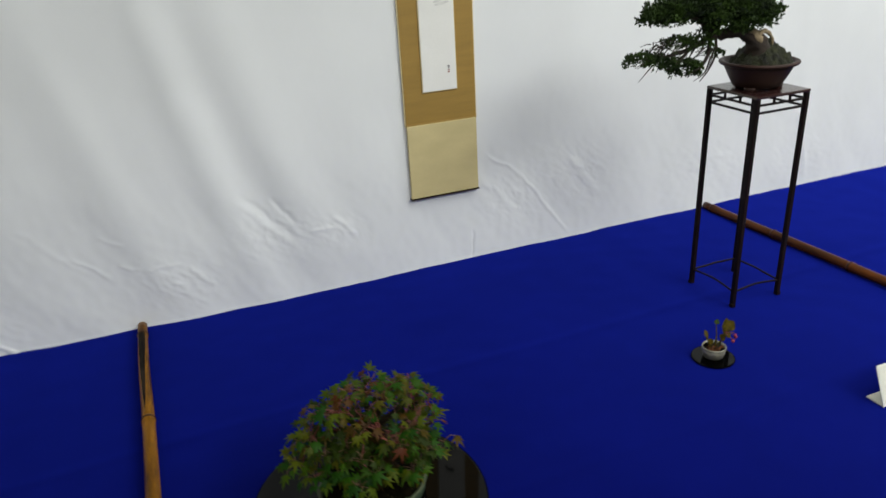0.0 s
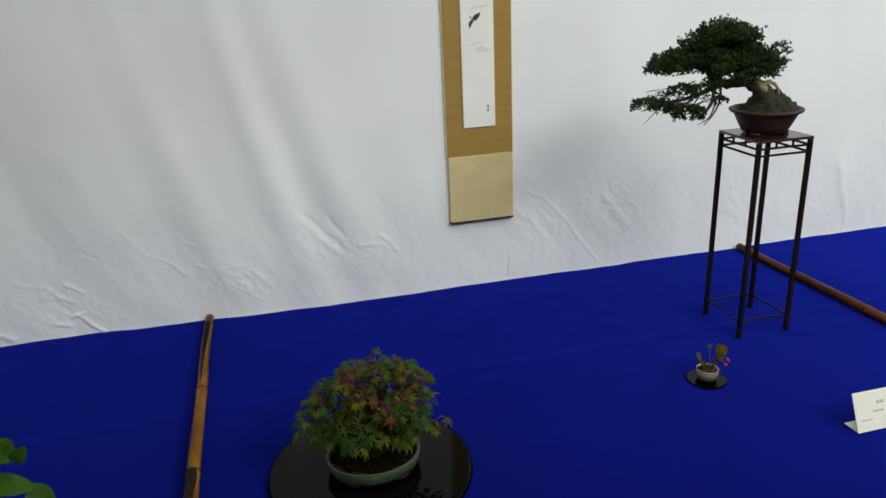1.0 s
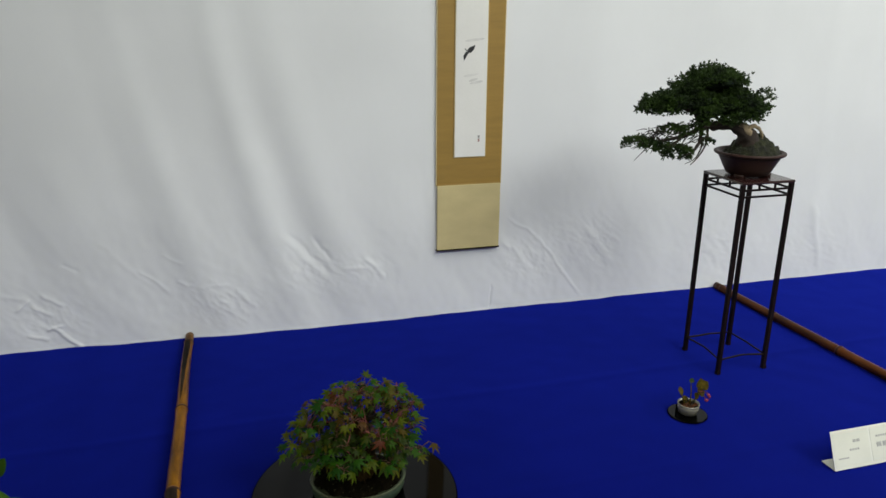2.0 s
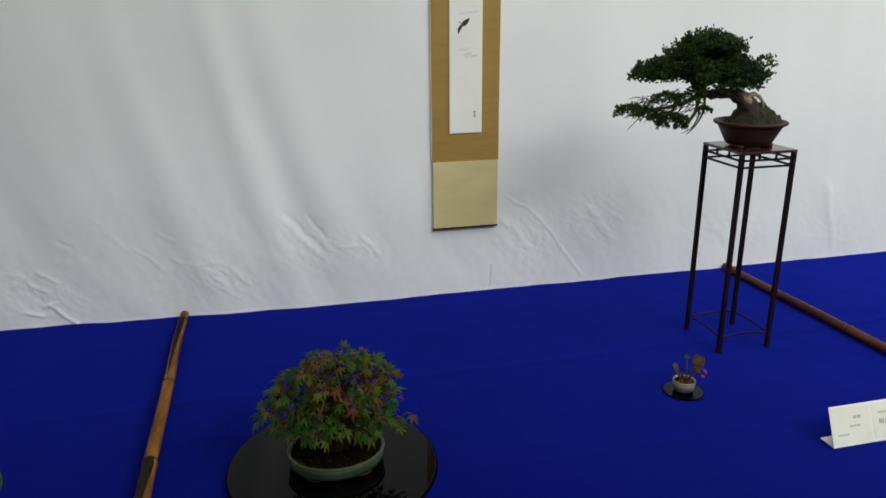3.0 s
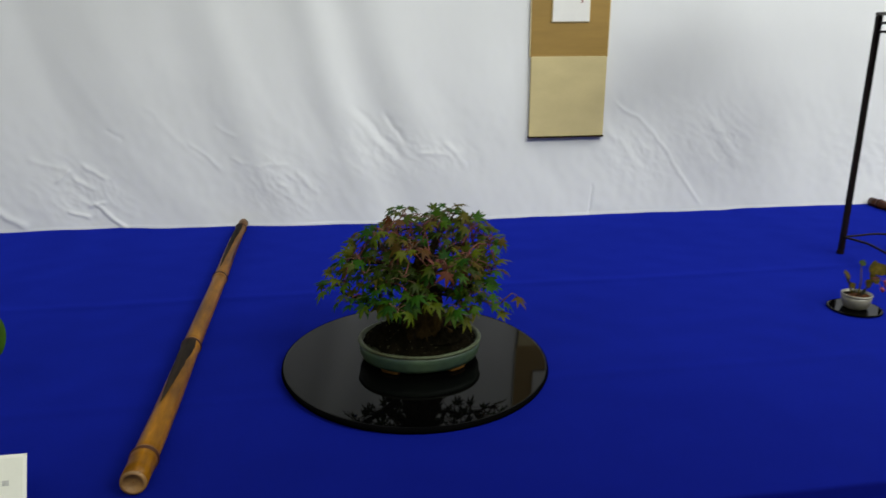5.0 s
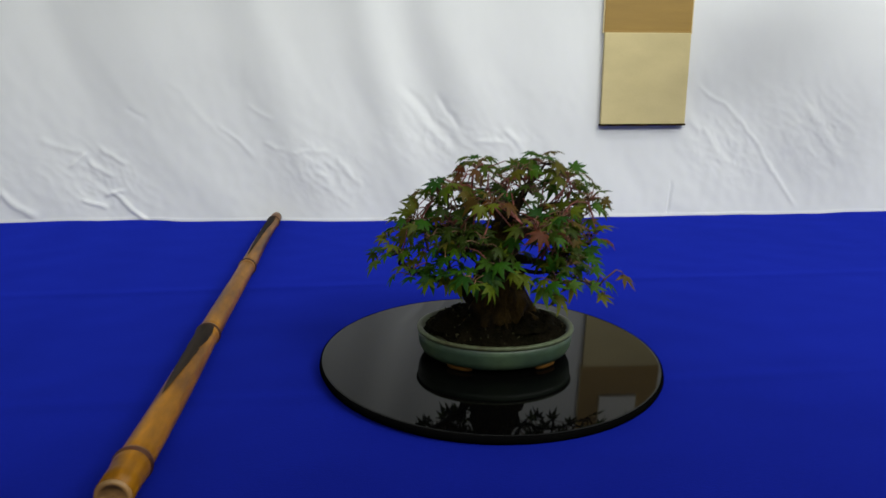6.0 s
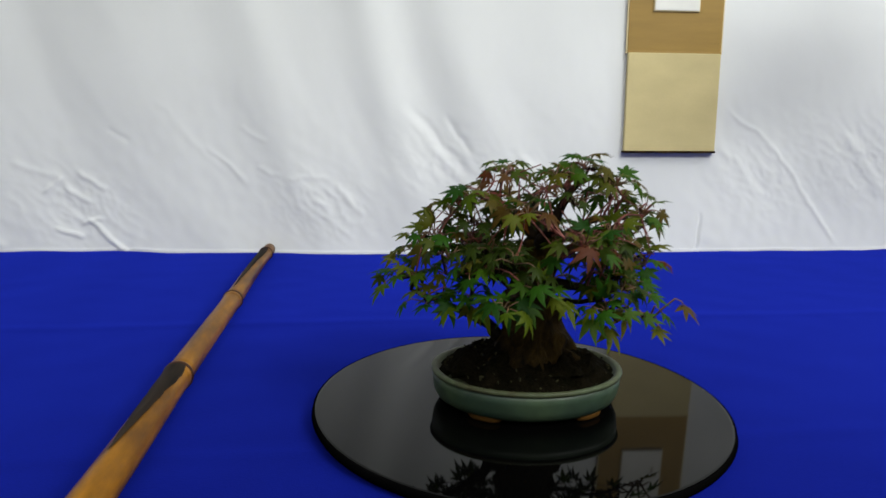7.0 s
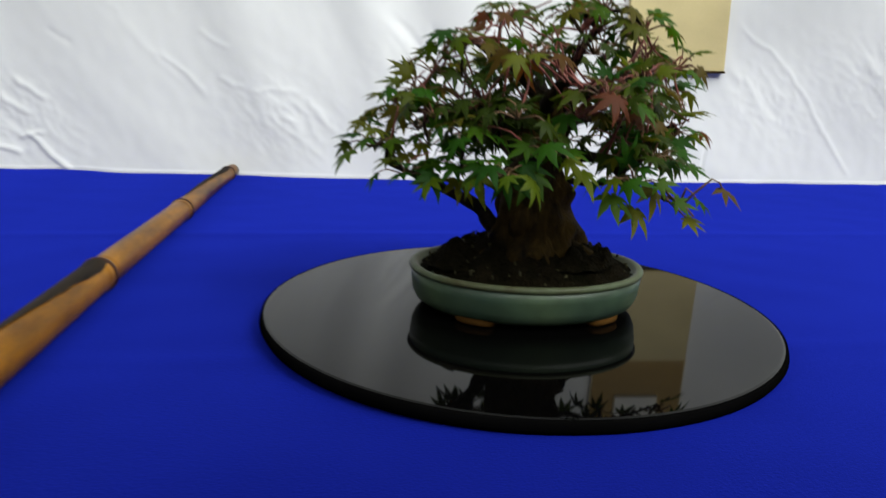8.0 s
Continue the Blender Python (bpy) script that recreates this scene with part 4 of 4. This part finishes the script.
def tall_stand():
    ob = thing("plant_stand", (*SC, TOP), "tall slender dark rosewood plant stand", "plant stand")
    part("top_panel", box((SX0 - 0.0005, SY0 - 0.0005, SZ - 0.0062), (SX1 + 0.0005, SY1 + 0.0005, SZ), 0.002), M_STAND_TOP, ob, "polished red-brown top", smooth=False)
    t = 0.0047
    corners = [(x, y) for x in (SX0 + t, SX1 - t) for y in (SY0 + t, SY1 - t)]
    for x, y in corners:
        leg = part("leg", box((x - t, y - t, TOP), (x + t, y + t, SZ - 0.0062), 0.0016), M_STAND, ob, smooth=False)
        ex, ey = (0.002 if x > SC[0] else -0.002), (0.002 if y > SC[1] else -0.002)
        part("foot", box((x - t - 0.0004 + ex * 0.4, y - t - 0.0004 + ey * 0.4, TOP), (x + t + 0.0004 + ex * 0.4, y + t + 0.0004 + ey * 0.4, TOP + 0.009), 0.002), M_STAND, ob, smooth=False)
    for h in (SZ - 0.019, SZ - 0.034):
        for y in (SY0 + t, SY1 - t):
            part("rail", box((SX0 + 2 * t, y - 0.0022, h - 0.0022), (SX1 - 2 * t, y + 0.0022, h + 0.0022), 0.0008), M_STAND, ob, smooth=False)
        for x in (SX0 + t, SX1 - t):
            part("rail", box((x - 0.0022, SY0 + 2 * t, h - 0.0022), (x + 0.0022, SY1 - 2 * t, h + 0.0022), 0.0008), M_STAND, ob, smooth=False)
    for (x1, y1), (x2, y2) in (((SX0, SY0), (SX1, SY0)), ((SX0, SY1), (SX1, SY1)), ((SX0, SY0), (SX0, SY1)), ((SX1, SY0), (SX1, SY1))):
        cx, cy = (x1 + x2) / 2, (y1 + y2) / 2
        for f in (0.35, 0.65):
            part("strut", box((x1 + (x2 - x1) * f - 0.0018 + (t if x1 == x2 == SX0 else -t if x1 == x2 else 0), y1 + (y2 - y1) * f - 0.0018 + (t if y1 == y2 == SY0 else -t if y1 == y2 else 0), SZ - 0.019),
                              (x1 + (x2 - x1) * f + 0.0018 + (t if x1 == x2 == SX0 else -t if x1 == x2 else 0), y1 + (y2 - y1) * f + 0.0018 + (t if y1 == y2 == SY0 else -t if y1 == y2 else 0), SZ - 0.0058)), M_STAND, ob, smooth=False)
        ix, iy = (SC[0] - cx) * 0.05, (SC[1] - cy) * 0.05
        a = Vector((x1 + (t if x1 == SX0 else -t), y1 + (t if y1 == SY0 else -t), TOP + 0.036))
        b = Vector((x2 + (t if x2 == SX0 else -t), y2 + (t if y2 == SY0 else -t), TOP + 0.036))
        mid = (a + b) / 2 + Vector((ix, iy, 0.004))
        part("stretcher", tube([a, a.lerp(mid, 0.55) + Vector((ix, iy, 0)) * 0.25, mid, b.lerp(mid, 0.55) + Vector((ix, iy, 0)) * 0.25, b], [0.0022] * 5, 8), M_STAND, ob)
    return ob


tall_stand()
JP = (1.232, 1.287)


def juniper_pot():
    ob = thing("round_pot", (*JP, SZ), "round unglazed dark brown flared pot on stand", "plant pot")
    part("bowl", turned([(0.042, 0.004), (0.046, 0.005), (0.054, 0.020), (0.064, 0.040), (0.068, 0.048), (0.063, 0.048), (0.057, 0.040), (0.04, 0.038)], (*JP, SZ), 64), M_BROWN_POT, ob)
    part("rim", turned([(0.0675, 0.0468), (0.0738, 0.0476), (0.0762, 0.0505), (0.0756, 0.0535), (0.072, 0.0548), (0.066, 0.0535), (0.064, 0.0465)], (*JP, SZ), 64), M_BROWN_POT, ob, "rolled brown rim")
    for k in range(3):
        a = radians(90 + 120 * k)
        part("foot", turned([(0.012, 0), (0.013, 0.006)], (JP[0] + 0.038 * math.cos(a), JP[1] + 0.038 * math.sin(a), SZ), 16), M_BROWN_POT, ob)
    return ob


juniper_pot()


def tufts(bm, c, r, n, rnd, spike=0.0078, inner=0.40):
    """Sprigs of scale foliage over a flattened clump: each sprig is a fan of short pointed blades."""
    c = Vector(c)
    for _ in range(n):
        a, u = rnd.uniform(0, 2 * math.pi), rnd.uniform(-0.40, 1.0)
        d = Vector((math.cos(a) * math.sqrt(1 - u * u), math.sin(a) * math.sqrt(1 - u * u), u))
        k = (1 - inner * rnd.random()) * (0.90 + 0.55 * noise.noise((d.x * 2.2 + c.x * 30, d.y * 2.2, d.z * 2.2 + c.z * 30)))
        p = c + Vector((d.x * r[0], d.y * r[1], d.z * r[2])) * k
        if rnd.random() < 0.10:
            p = c + (p - c) * 1.16
        out = (Vector((d.x / r[0], d.y / r[1], d.z / r[2])).normalized() + Vector((0, 0, 0.35))).normalized()
        for _ in range(4):
            way = (out + Vector((rnd.uniform(-1, 1), rnd.uniform(-1, 1), rnd.uniform(-0.8, 0.9))) * 0.75).normalized()
            side = way.cross(Vector((rnd.uniform(-1, 1), rnd.uniform(-1, 1), rnd.uniform(-1, 1)))).normalized()
            ln = spike * rnd.uniform(0.55, 1.1)
            w = ln * 0.19
            up = way.cross(side) * w
            v = [bm.verts.new(p), bm.verts.new(p + way * ln * 0.5 + side * w), bm.verts.new(p + way * ln * 0.5 - side * w * 0.5 + up),
                 bm.verts.new(p + way * ln * 0.5 - side * w * 0.5 - up), bm.verts.new(p + way * ln)]
            for i, j in ((1, 2), (2, 3), (3, 1)):
                bm.faces.new((v[0], v[i], v[j]))
                bm.faces.new((v[4], v[j], v[i]))


def core(c, r, seed):
    bm = bmesh.new()
    bmesh.ops.create_icosphere(bm, subdivisions=3, radius=1)
    for v in bm.verts:
        k = 0.72 * (1 + 0.35 * noise.noise(v.co * 2.6 + Vector((seed, 0, 0))))
        v.co = Vector(c) + Vector((v.co.x * r[0] * k, v.co.y * r[1] * k, v.co.z * r[2] * k))
    return bm


def juniper():
    jy = JP[1]
    ob = thing("juniper_bonsai", (JP[0], jy, SZ + 0.045), "windswept dark green juniper bonsai with bleached deadwood", "bonsai tree")
    part("root_mound", lumpy_mound((JP[0] + 0.004, jy), SZ + 0.046, 0.0625, 0.040, (1, 1), 21, (0.006, 0.004), 2.0, 1.7), M_MOUND, ob, "mossy soil mound over roots")
    part("trunk", tube([(1.224, jy, 1.205), (1.218, jy - 0.004, 1.235), (1.203, jy - 0.004, 1.258), (1.165, jy, 1.270), (1.120, jy, 1.270), (1.088, jy, 1.290), (1.085, jy, 1.330), (1.105, jy, 1.355)],
                       [0.028, 0.022, 0.015, 0.010, 0.009, 0.008, 0.006, 0.004], 16, 0.45, 80), M_JBARK, ob, "twisted brown trunk")
    part("deadwood", tube([(1.204, jy - 0.016, 1.262), (1.216, jy - 0.016, 1.268), (1.230, jy - 0.014, 1.266), (1.242, jy - 0.012, 1.258), (1.250, jy - 0.010, 1.246), (1.254, jy - 0.004, 1.228)],
                          [0.0056, 0.0050, 0.0040, 0.0032, 0.0028, 0.003], 10, 0.6, 110), M_DEAD, ob, "pale bleached deadwood arch")
    part("deadwood", tube([(1.186, jy - 0.012, 1.272), (1.200, jy - 0.015, 1.264), (1.212, jy - 0.018, 1.246)], [0.004, 0.0085, 0.006], 9, 0.7, 130), M_DEAD, ob, "pale bleached patch on trunk")
    for pts, r in (([(1.120, jy, 1.272), (1.095, jy - 0.01, 1.262), (1.082, jy - 0.02, 1.232), (1.055, jy - 0.02, 1.203)], 0.006),
                   ([(1.100, jy, 1.268), (1.050, jy - 0.01, 1.252), (0.985, jy - 0.01, 1.243), (0.925, jy - 0.01, 1.246)], 0.006),
                   ([(1.082, jy - 0.02, 1.236), (1.060, jy - 0.03, 1.220), (1.030, jy - 0.03, 1.208)], 0.003),
                   ([(1.090, jy, 1.295), (1.040, jy, 1.312), (0.970, jy, 1.318)], 0.006),
                   ([(1.170, jy, 1.272), (1.190, jy, 1.290), (1.225, jy, 1.308), (1.262, jy, 1.328)], 0.005),
                   ([(1.095, jy, 1.330), (1.125, jy + 0.01, 1.345), (1.160, jy, 1.350)], 0.005),
                   ([(1.108, jy - 0.01, 1.266), (1.102, jy - 0.02, 1.240), (1.086, jy - 0.024, 1.212), (1.064, jy - 0.026, 1.192)], 0.0030),
                   ([(1.100, jy - 0.01, 1.232), (1.080, jy - 0.02, 1.206), (1.052, jy - 0.024, 1.194)], 0.0020),
                   ([(1.05, jy - 0.01, 1.255), (1.02, jy - 0.02, 1.235), (0.990, jy - 0.02, 1.220)], 0.003)):
        part("branch", tube(pts, [r * (1 - 0.75 * i / (len(pts) - 1)) for i in range(len(pts))], 8, 0.3, 90), M_JBARK, ob)
    rnd = random.Random(3)
    for k in range(64):
        a = Vector((rnd.uniform(0.95, 1.11), jy - rnd.uniform(0.0, 0.03), rnd.uniform(1.238, 1.272)))
        b = a + Vector((rnd.uniform(-0.036, -0.004), rnd.uniform(-0.01, 0.01), rnd.uniform(-0.036, 0.006)))
        part("twig", tube([a, a.lerp(b, 0.5) + Vector((0.002, 0, 0.002)), b], [0.0012, 0.0009, 0.0005], 5, smooth_steps=2), M_JBARK, ob)
    pads = [  # centre x, y offset, z, radii, sprigs, core darkened as shade
        ((1.112, 0.00, 1.368), (0.075, 0.060, 0.029), 900, 1), ((1.150, 0.02, 1.352), (0.060, 0.055, 0.027), 600, 1), ((1.056, 0.00, 1.345), (0.040, 0.042, 0.022), 380, 1), ((1.075, -0.01, 1.330), (0.040, 0.040, 0.020), 300, 1), ((1.165, -0.01, 1.330), (0.045, 0.045, 0.022), 300, 1),
        ((1.008, -0.005, 1.322), (0.052, 0.042, 0.025), 520, 1), ((0.968, -0.005, 1.312), (0.031, 0.032, 0.021), 240, 0), ((1.000, -0.01, 1.306), (0.044, 0.034, 0.012), 110, 0), ((1.188, -0.015, 1.303), (0.052, 0.046, 0.023), 520, 1),
        ((1.136, -0.02, 1.318), (0.034, 0.040, 0.016), 260, 1), ((1.250, 0.00, 1.330), (0.022, 0.022, 0.020), 48, 0), ((1.078, 0.01, 1.318), (0.040, 0.038, 0.016), 260, 1),
        ((0.939, -0.01, 1.241), (0.034, 0.030, 0.016), 130, 0), ((0.978, -0.01, 1.234), (0.030, 0.026, 0.014), 80, 0), ((1.022, -0.01, 1.262), (0.036, 0.034, 0.018), 130, 0),
        ((0.995, -0.02, 1.226), (0.020, 0.018, 0.012), 60, 0), ((1.168, -0.03, 1.291), (0.044, 0.034, 0.014), 200, 0), ((1.140, -0.03, 1.282), (0.030, 0.018, 0.012), 70, 0), ((1.200, -0.02, 1.284), (0.030, 0.024, 0.011), 60, 0), ((1.098, -0.02, 1.302), (0.032, 0.034, 0.015), 200, 1), ((1.085, -0.02, 1.282), (0.018, 0.020, 0.010), 70, 0),
        ((1.215, -0.01, 1.314), (0.032, 0.034, 0.018), 130, 0), ((1.050, -0.02, 1.222), (0.018, 0.018, 0.010), 50, 0),
        ((1.066, -0.01, 1.262), (0.032, 0.030, 0.013), 80, 0), ((1.105, -0.015, 1.238), (0.015, 0.014, 0.008), 50, 0), ((1.025, -0.02, 1.224), (0.028, 0.024, 0.015), 110, 0), ((1.052, -0.02, 1.208), (0.015, 0.014, 0.010), 40, 0), ((1.008, -0.02, 1.212), (0.016, 0.014, 0.009), 36, 0)]
    for (x, dy, z), r, n, dense in pads:
        bm = bmesh.new()
        tufts(bm, (x, jy + dy, z), r, int(n * 1.7), rnd)
        part("foliage_pad", bm, M_JUNIPER, ob, smooth=False)
        # the dark core fills the pad and imitates its shaded underside
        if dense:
            part("inner_foliage", core((x, jy + dy, z - 0.002), r, x * 50), M_JUNIPER_SHADE, ob)
    return ob


juniper()


# ---- accent plant ----
AC = (0.998, 1.080)
lacquer_board("saucer", AC, TOP, 0.0405, 0.0032, "small round black lacquer saucer on blue cloth")


def oval_leaf(bm, base, tip, width, fold=0.25, cup=0.0, segs=6, facing=(0.1, 0.2, 1), blunt=1.0):
    """A pointed oval blade with a folded midrib from base to tip."""
    base, tip = Vector(base), Vector(tip)
    d = tip - base
    side = d.cross(Vector(facing)).normalized()
    up = side.cross(d).normalized()
    rows = []
    for i in range(segs + 1):
        t = i / segs
        w = width * (math.sin(math.pi * t ** 0.8) ** blunt if 0 < t < 1 else 0.03)
        c = base + d * t + up * (cup * math.sin(math.pi * t) * d.length)
        rows.append([bm.verts.new(c + side * w * s + up * abs(s) * w * fold) for s in (-1, -0.5, 0, 0.5, 1)])
    for lo, hi in zip(rows, rows[1:]):
        for j in range(4):
            bm.faces.new((lo[j], lo[j + 1], hi[j + 1], hi[j]))
    return bm


def accent():
    z = TOP + 0.0034
    pot = thing("tiny_pot", (*AC, z), "tiny grey-green ceramic pot on black saucer", "plant pot")
    part("bowl", turned([(0.0145, 0), (0.0185, 0.0024), (0.0212, 0.011), (0.0222, 0.0205), (0.0207, 0.0207), (0.0197, 0.017), (0.01, 0.0165)], (*AC, z), 40), M_TINY_POT, pot)
    part("rim", turned([(0.0220, 0.0198), (0.0228, 0.0216), (0.0224, 0.0236), (0.0207, 0.0238), (0.0200, 0.0198)], (*AC, z), 40), M_TINY_POT, pot)
    ob = thing("accent_plant", (*AC, z + 0.012), "tiny accent plant with yellowing leaves and pink flowers", "plant")
    part("soil", lumpy_mound(AC, z + 0.0175, 0.0200, 0.005, (1, 1), 31), M_RED_SOIL, ob, "red-brown soil")
    x, y = AC

    def tall(p):
        """Stretches the little plant upwards."""
        return (p[0], p[1], z + 0.014 + (p[2] - z - 0.014) * 1.5)

    stems = [((x - 0.004, y, z + 0.014), (x - 0.016, y - 0.002, z + 0.028), (x - 0.022, y - 0.004, z + 0.038)),
             ((x + 0.002, y, z + 0.014), (x + 0.003, y, z + 0.034), (x + 0.002, y + 0.004, z + 0.052)),
             ((x + 0.004, y, z + 0.014), (x + 0.016, y - 0.002, z + 0.030), (x + 0.024, y - 0.002, z + 0.046)),
             ((x - 0.002, y, z + 0.014), (x - 0.006, y, z + 0.024), (x - 0.010, y, z + 0.030))]
    for s in stems:
        part("stem", tube([tall(p) for p in s], [0.0017, 0.0013, 0.0008], 6), M_OLIVE_LEAF, ob)
    for k in range(9):
        a = 0.7 * k
        foot, top = (x + 0.006 * math.cos(a), y + 0.006 * math.sin(a), z + 0.018), (x + 0.011 * math.cos(a), y + 0.011 * math.sin(a), z + 0.030 + 0.002 * (k % 3))
        part("leaf", oval_leaf(bmesh.new(), foot, top, 0.0026, facing=(0.1, -0.5, 0.8)), M_MOUND, ob, "dark dried basal leaf")
    for base, tip, w, m in (((-0.018, 0, 0.034), (-0.034, -0.006, 0.046), 0.0085, M_OLIVE_LEAF), ((-0.014, 0, 0.028), (-0.008, -0.004, 0.032), 0.0035, M_OLIVE_LEAF),
                            ((-0.016, 0.002, 0.032), (-0.026, 0.004, 0.046), 0.0055, M_OLIVE_LEAF), ((0.002, 0.004, 0.050), (0.007, 0.006, 0.056), 0.0035, M_JUNIPER),
                            ((0.002, 0.004, 0.050), (-0.004, 0.002, 0.054), 0.003, M_JUNIPER), ((0.022, -0.002, 0.042), (0.036, -0.006, 0.052), 0.0075, M_OLIVE_LEAF),
                            ((0.018, -0.002, 0.034), (0.030, -0.006, 0.038), 0.007, M_OLIVE_LEAF), ((0.020, -0.002, 0.040), (0.024, 0.002, 0.056), 0.0065, M_OLIVE_LEAF),
                            ((0.012, -0.002, 0.028), (0.016, -0.010, 0.036), 0.005, M_OLIVE_LEAF)):
        part("leaf", oval_leaf(bmesh.new(), tall((x + base[0], y + base[1], z + base[2])), tall((x + tip[0], y + tip[1], z + tip[2])), w * 1.6, facing=(0.1, -0.5, 0.8), blunt=0.75), m, ob)
    for dx, dy, dz in ((0.033, -0.016, 0.036), (0.039, -0.012, 0.031), (0.036, -0.010, 0.025), (0.029, -0.016, 0.028)):
        bm = bmesh.new()
        dz = 0.014 + (dz - 0.014) * 1.45
        bmesh.ops.create_icosphere(bm, subdivisions=2, radius=0.0032, matrix=Matrix.Translation((x + dx, y + dy, z + dz)))
        for v in bm.verts:
            v.co += Vector((0.0008, 0.0008, 0.0008)) * noise.noise(v.co * 500)
        part("flower", bm, M_PINK, ob, "small pink flower")
        part("stem", tube([tall((x + 0.020, y - 0.003, z + 0.038)), (x + dx - 0.003, y + dy + 0.002, z + dz + 0.006), (x + dx, y + dy, z + dz)], [0.0006, 0.0005, 0.0004], 5), M_TWIG, ob)
    return ob


accent()


# ---- name cards ----
def name_card(at, width, height, lean, label, panels):
    """A folded card: a leaning front face on a foot that runs back along the table."""
    x, y = at
    ob = thing("name_card", (x + width / 2, y, TOP), label, "name card", "name cards")
    th = radians(lean)
    cs, sn = math.cos(th), math.sin(th)

    def face(u, v, out=0.0):
        return Vector((x + u, y + v * sn - out * cs, TOP + 0.0015 + v * cs + out * sn))

    def slab(u0, u1, v0, v1, o0, o1):
        bm = bmesh.new()
        vs = [bm.verts.new(face(u, v, o)) for o in (o0, o1) for u, v in ((u0, v0), (u1, v0), (u1, v1), (u0, v1))]
        for f in ((0, 1, 2, 3), (7, 6, 5, 4), (0, 4, 5, 1), (1, 5, 6, 2), (2, 6, 7, 3), (3, 7, 4, 0)):
            bm.faces.new([vs[i] for i in f])
        return bm

    part("front_face", slab(0, width, 0, height, -0.0006, 0.0006), M_CARD_EDGE, ob, smooth=False)
    part("foot", box((x + 0.001, y, TOP + 0.0005), (x + width - 0.001, y + 0.034, TOP + 0.0018)), M_CARD, ob, smooth=False)
    for u0, u1, bars in panels:
        p = part("paper_panel", slab(u0, u1, 0.004, height - 0.003, 0.0006, 0.0010), M_CARD, ob, "printed cream paper", smooth=False)
        for b0, b1, c0, c1 in bars:
            part("print_bar", slab(b0, b1, c0, c1, 0.0010, 0.0013), M_PRINT, p, smooth=False)
    return ob


def word(u, v, n, size, gap=1.25):
    """Bars that stand for n unreadable characters."""
    out = []
    for i in range(n):
        a = u + i * size * gap
        out.append((a, a + size, v + size * 0.1, v + size * 0.9))
    return out


name_card((1.142, 0.831), 0.20, 0.071, 23, "cream folded name card with grey print on blue cloth",
          [(0.003, 0.084, word(0.047, 0.045, 2, 0.007) + word(0.038, 0.031, 4, 0.0045) + word(0.011, 0.018, 6, 0.0032)),
           (0.088, 0.197, word(0.100, 0.048, 8, 0.0045) + word(0.100, 0.029, 4, 0.011))])
name_card((-0.302, 0.716), 0.20, 0.064, 24, "cream folded name card with dark print beside bamboo",
          [(0.003, 0.197, word(0.172, 0.036, 2, 0.006) + word(0.05, 0.036, 6, 0.007) + word(0.05, 0.016, 12, 0.0045))])


# ---- broad-leaved plant ----
def green_plant():
    x, y = -0.315, 0.985
    pot = thing("small_pot", (x, y, TOP), "small round brown plant pot on blue cloth", "plant pot")
    part("bowl", turned([(0.034, 0), (0.040, 0.003), (0.048, 0.035), (0.050, 0.044), (0.046, 0.045), (0.042, 0.036), (0.02, 0.036)], (x, y, TOP), 40), M_BROWN_POT, pot)
    ob = thing("leafy_plant", (x, y, TOP + 0.036), "small plant with broad bright green leaves", "plant")
    part("soil", lumpy_mound((x, y), TOP + 0.036, 0.042, 0.006, (1, 1), 41), M_SOIL, ob)
    tips = [((-0.238, 0.955, 0.865), (-0.214, 0.945, 0.895), 0.012), ((-0.275, 0.955, 0.838), (-0.212, 0.935, 0.830), 0.016), ((-0.222, 0.955, 0.824), (-0.209, 0.945, 0.766), 0.019),
            ((-0.250, 0.965, 0.875), (-0.265, 0.955, 0.898), 0.012), ((-0.30, 0.95, 0.85), (-0.34, 0.93, 0.83), 0.02), ((-0.29, 1.0, 0.86), (-0.27, 1.05, 0.83), 0.02)]
    for b, t, w in tips:
        part("leaf", oval_leaf(bmesh.new(), b, t, w, 0.15, 0.10, 11, (0.3, -0.8, 0.45), 0.6), M_GREEN_LEAF, ob)
        part("stem", tube([(x, y, TOP + 0.04), ((x + b[0]) / 2, (y + b[1]) / 2, b[2] - 0.02), b], [0.0018, 0.0014, 0.0009], 6), M_GREEN_LEAF, ob)
    return ob


green_plant()
